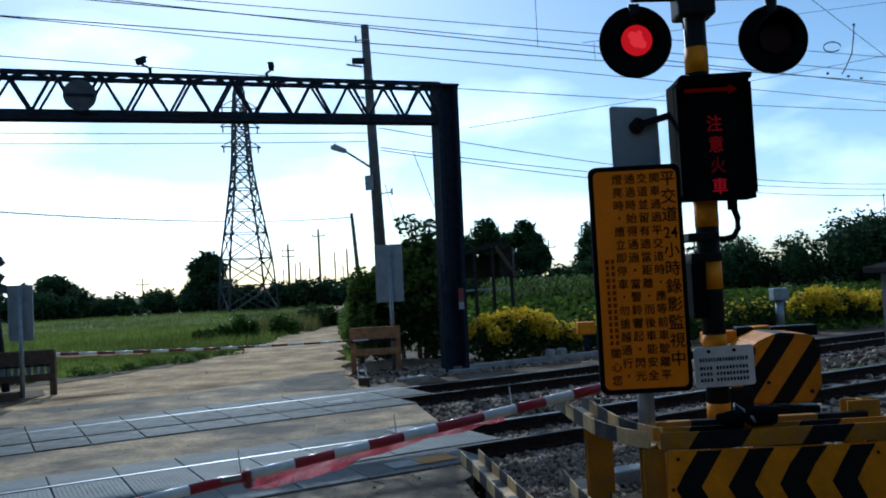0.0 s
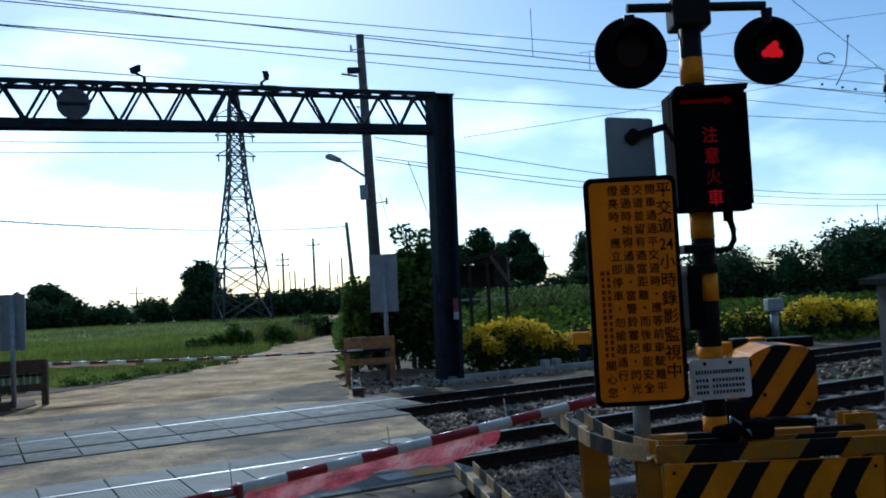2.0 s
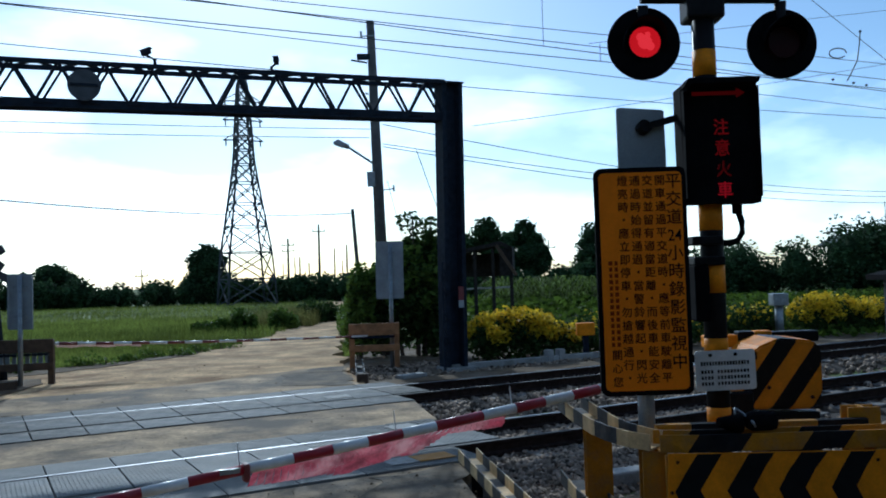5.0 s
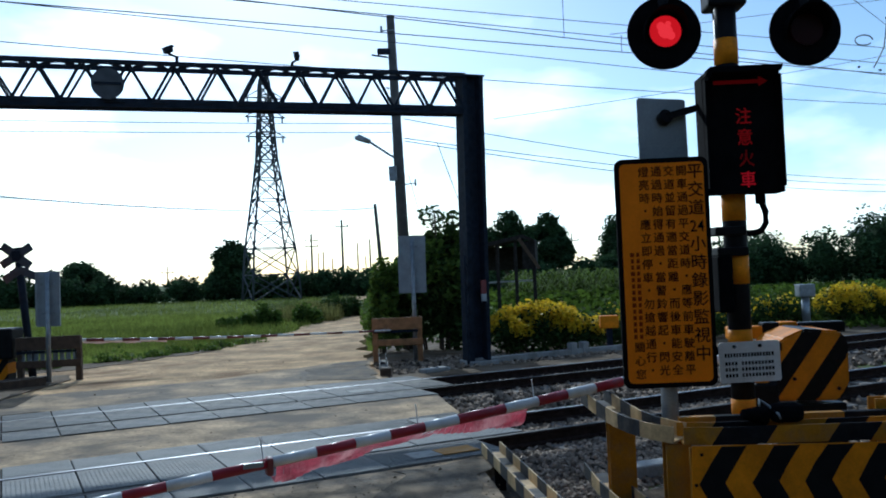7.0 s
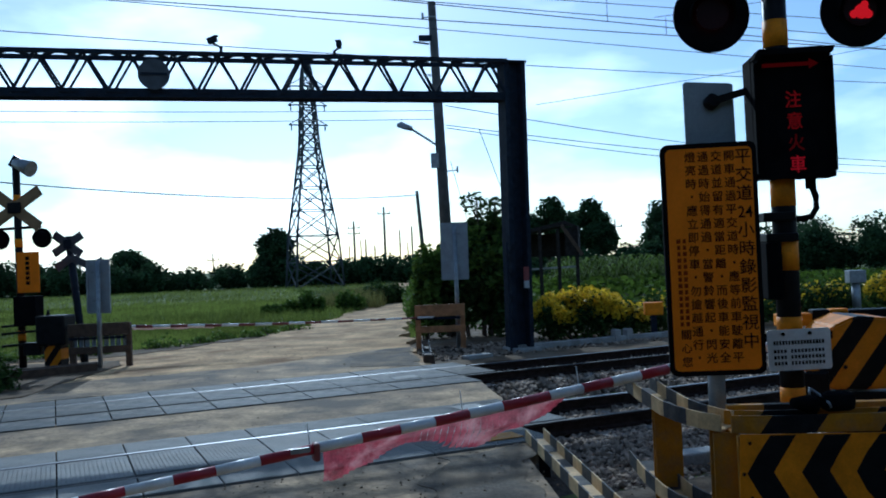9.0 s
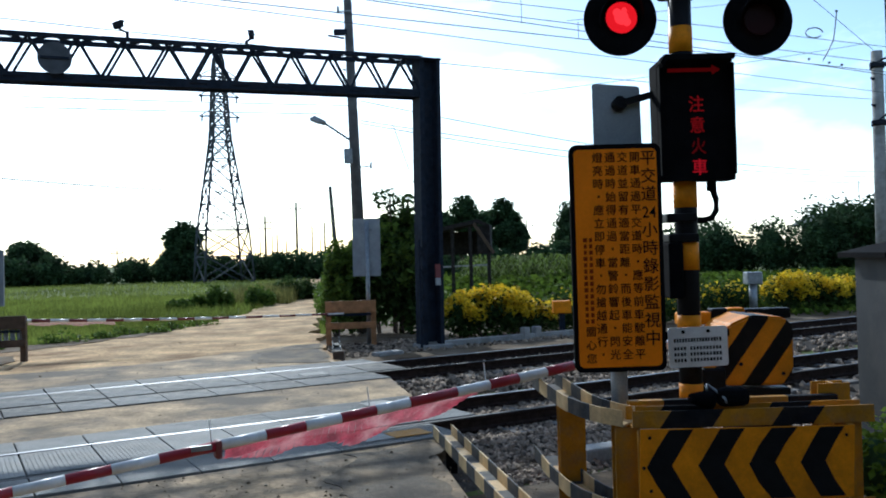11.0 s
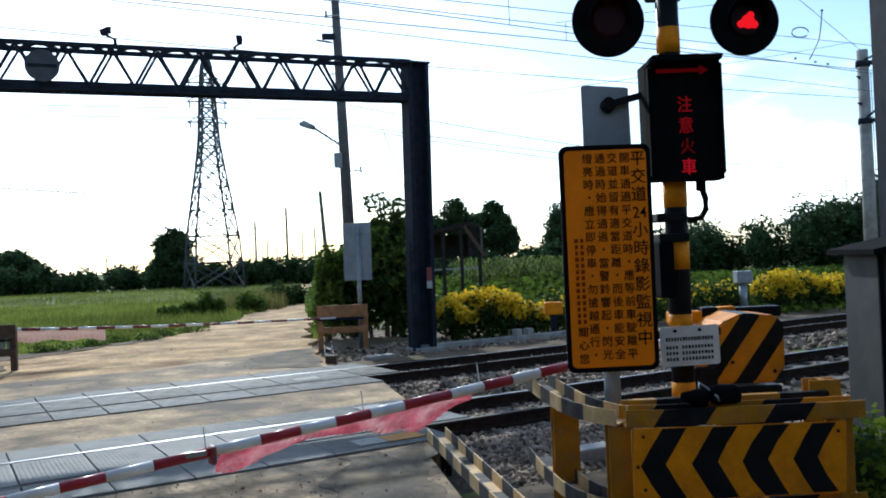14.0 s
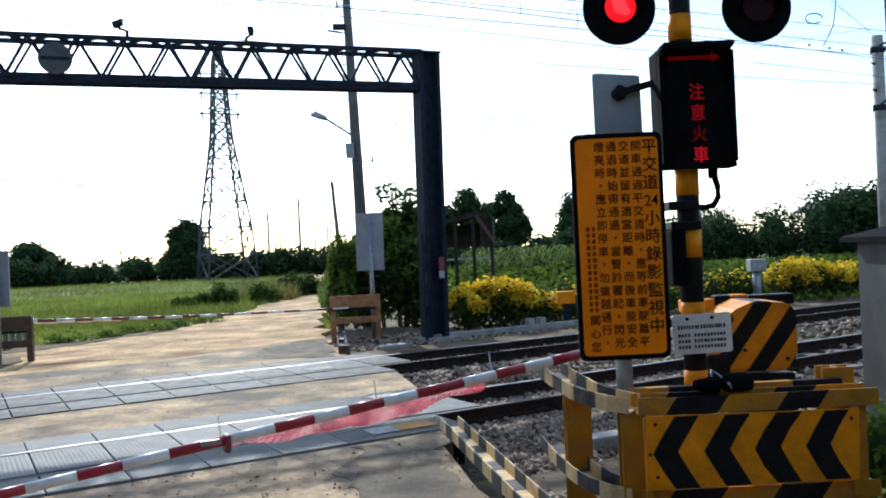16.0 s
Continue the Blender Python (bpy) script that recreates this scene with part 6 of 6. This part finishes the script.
make_wood("scrub_middle", [(-2, 84, 4, 76, 2.4, 2.6, 4), (4, 66, 12, 64, 2.6, 3.2, 3), (0.5, 52, 3.5, 50, 2.0, 1.8, 2)], 7000, 0.18, LEAF_FAR, "scrub and bushes behind the shed", 73)


def make_crops():
    """Leafy field crops behind the far track."""
    rng = np.random.default_rng(81)
    n = 15000
    x = rng.uniform(-0.5, 30, n)
    y = rng.uniform(22.5, 50, n)
    keep = (x < 0.62 * y) & (x > 0.02 * y - 0.2) & ~((y < 26) & (x < 0.3))
    x, y = x[keep], y[keep]
    low = np.clip((y - 24) / 10, 0.25, 1.0)
    z = rng.uniform(0.0, 0.9, len(x)) * low * (1.0 - 0.45 * (x > 0.28 * y)) - 0.05
    c = np.stack([x, y, z], 1)
    v, f = leaf_arrays(rng, c, 0.16, 0.5)
    ob = from_arrays("field_crops", v, f, CROP)
    tagged(ob, "green leafy field crops behind the railway", "crops", kind="stuff")
    # taller maize stand
    m = 900
    xs, ys = rng.uniform(2.0, 11, m), rng.uniform(38, 48, m)
    V, F = [], []
    for px, py in zip(xs, ys):
        h = rng.uniform(1.0, 1.7)
        for k in range(5):
            a, z0, l = rng.uniform(0, 6.28), h * rng.uniform(0.2, 0.9), rng.uniform(0.4, 0.7)
            dx, dy = math.cos(a), math.sin(a)
            i = len(V)
            V += [(px, py, z0), (px + dx * l * 0.5 - dy * 0.05, py + dy * l * 0.5 + dx * 0.05, z0 + 0.3), (px + dx * l, py + dy * l, z0 + 0.1), (px + dx * l * 0.5 + dy * 0.05, py + dy * l * 0.5 - dx * 0.05, z0 + 0.3)]
            F.append((i, i + 1, i + 2, i + 3))
    tagged(from_arrays("maize", V, F, CROP), "stand of green maize in the field", "crops", kind="stuff")


make_crops()


def make_grass():
    """Blades and tufts over the meadow, dense near the road."""
    rng = np.random.default_rng(91)
    xs, ys, hs = [], [], []

    def strew(count, x0, x1, y0, y1, h0, h1, keep):
        x, y = rng.uniform(x0, x1, count), rng.uniform(y0, y1, count)
        k = keep(x, y)
        xs.append(x[k]), ys.append(y[k]), hs.append(rng.uniform(h0, h1, k.sum()))

    def left_of_road(x, y):
        return x < np.interp(y, [17.5, 18.6, 20.4, 24.5, 30, 40, 55, 80], [-14, -9.3, -7.6, -6.6, -6.3, -6.6, -7.6, -11]) + rng.normal(0, 0.4, len(x))
    strew(52000, -16, -6, 18, 30, 0.06, 0.22, left_of_road)
    strew(42000, -30, -6, 28, 48, 0.08, 0.26, left_of_road)
    strew(30000, -55, -7, 46, 86, 0.06, 0.2, left_of_road)
    strew(9000, -4.2, -2.4, 20, 34, 0.05, 0.25, lambda x, y: x > np.interp(y, [18.6, 22, 28, 38], [-2.3, -2.75, -3.5, -4.6]))
    strew(9000, 4, 22, 25, 40, 0.08, 0.25, lambda x, y: x > 0.3 * y)
    x, y, h = (np.concatenate(a) for a in (xs, ys, hs))
    n = len(x)
    d = np.hypot(x, y - 10)
    z = -0.32 + np.clip((d - 18) * 0.03, 0, 0.22)
    a = rng.uniform(0, 6.28, n)
    w = 0.012 + h * 0.05
    lean = rng.normal(0, 0.35, (n, 2)) * h[:, None]
    p = np.stack([x, y, z], 1)
    s = np.stack([np.cos(a) * w, np.sin(a) * w, 0 * a], 1)
    t = p + np.concatenate([lean, h[:, None] + 0.1], 1)
    v = np.stack([p - s, p + s, t], 1).reshape(-1, 3)
    ob = from_arrays("meadow_grass", v, np.arange(3 * n).reshape(-1, 3), GRASS)
    tagged(ob, "long uneven meadow grass with weeds", "grass", kind="stuff")


make_grass()


# unseen wood added behind the viewer: shuts off low sky, dims sides facing back
make_wood("unseen_sky_block_wood", [(-34, -10, 34, -10, 10, 10, 3), (-34, -12, -30, 6, 8, 6, 3), (24, -12, 26, 2, 8, 6, 3)], 6000, 0.6, LEAF_FAR, "dense dark wood edge behind the viewer", 74)


# how far the banner hangs down at its left end, middle and right end: 1 hangs straight, 0 is blown level
WIND = [(0.0, 0.5, -0.3, 0.35), (0.5, 0.5, 0.25, 0.15), (1.0, 0.55, 0.7, 0.5), (1.5, 1.0, 1.0, 0.95), (2.0, 0.5, 0.45, 0.6), (2.5, 0.8, 0.7, 0.6), (3.0, 0.7, 0.5, 0.45), (3.5, 0.95, 0.78, 0.75),
        (4.0, 0.6, 0.5, 0.25), (4.6, 0.4, 0.5, 0.4), (5.2, 0.6, 0.4, 0.3), (5.8, 0.7, 0.3, 0.4), (6.5, 0.9, 0.15, 0.3), (7.0, 0.1, 0.2, 0.2), (7.5, 0.5, 0.5, 0.2), (8.0, 0.35, 0.3, 0.2),
        (8.5, 0.1, 0.4, 0.35), (9.0, 0.75, 0.6, 0.15), (9.5, 0.3, 0.35, 0.1), (10.0, 0.3, 0.2, 0.25), (10.8, 0.5, 0.4, 0.4), (11.6, 0.3, 0.5, 0.3), (12.5, 0.3, 0.4, 0.5), (13.0, 0.25, 0.25, 0.5),
        (13.5, 0.45, 0.3, 0.5), (14.0, 0.3, 0.25, 0.4), (14.5, 0.2, 0.3, 0.8), (15.0, 0.3, 0.55, 1.0), (15.5, 0.25, 0.35, 0.25), (16.0, 0.2, 0.15, 0.45)]
# the same for the small net under the far arm
FAR_TIMES = (0.0, 0.5, 2.0, 3.0, 4.0, 5.2, 6.5, 7.5, 8.5, 9.5, 10.0, 11.3, 12.5, 13.0, 13.6, 14.0, 14.5, 15.5, 16.0)
FAR_LIFT = (0.95, 0.97, 0.9, 0.9, 0.93, 0.9, 0.93, 0.9, 0.93, 0.93, 0.93, 0.8, 0.5, 0.05, 0.0, 0.3, 0.93, 0.95, 0.95)
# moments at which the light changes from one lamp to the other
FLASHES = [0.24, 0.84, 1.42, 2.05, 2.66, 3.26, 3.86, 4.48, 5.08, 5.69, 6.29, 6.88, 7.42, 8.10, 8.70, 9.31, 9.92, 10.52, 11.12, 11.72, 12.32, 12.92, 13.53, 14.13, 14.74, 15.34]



def motions():
    """All that moves: the wind-blown net strips under the arm and the two alternating flashers."""
    times = [w[0] for w in WIND]
    steps = [0.25 * k for k in range(65)]
    for k, (x, h, chain) in enumerate(net_strips):
        along = k / (len(net_strips) - 1)
        rows = [[], [], []]
        for t in steps:
            ends = [float(np.interp(t, times, [w[i] for w in WIND])) for i in (1, 2, 3)]
            drop = float(np.interp(along, (0.0, 0.5, 1.0), ends)) + 0.10 * math.sin(9 * along + 2.3 * t)
            swing = 0.84 * math.degrees(math.acos(min(1.0, max(-0.4, drop))))
            ripple = min(1.0, swing / 60)
            y, z = 0.0, 0.0
            for j, part_of in enumerate((0.72, 1.0, 1.2)):
                a = swing * part_of + ripple * (14 * math.sin(5.2 * t - 7.0 * along + 0.9 * j) + 24 * math.sin((9, 12, 16)[j] * along + 1.7 * j + 0.5 * t))
                a = min(118, max(-25, a))
                rows[j].append((t, pose(x, y, z, a)))
                y, z = y + h * math.sin(radians(a)), z - h * math.cos(radians(a))
        for ob, r in zip(chain, rows):
            walk(ob, r)
    for k, (m, strip) in enumerate(far_strips):
        rows = []
        for t in steps:
            lift = float(np.interp(t, FAR_TIMES, FAR_LIFT))
            rows.append((t, m @ pose(0, 0, 0, 84 * lift + 7 * (1 - lift) * math.sin(3.1 * t - 0.5 * k))))
        walk(strip, rows)
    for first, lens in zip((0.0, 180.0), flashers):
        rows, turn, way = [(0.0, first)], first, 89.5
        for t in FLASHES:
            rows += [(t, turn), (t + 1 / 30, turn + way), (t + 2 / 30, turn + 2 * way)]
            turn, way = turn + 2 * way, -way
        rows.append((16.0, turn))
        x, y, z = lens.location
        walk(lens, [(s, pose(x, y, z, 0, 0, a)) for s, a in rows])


motions()
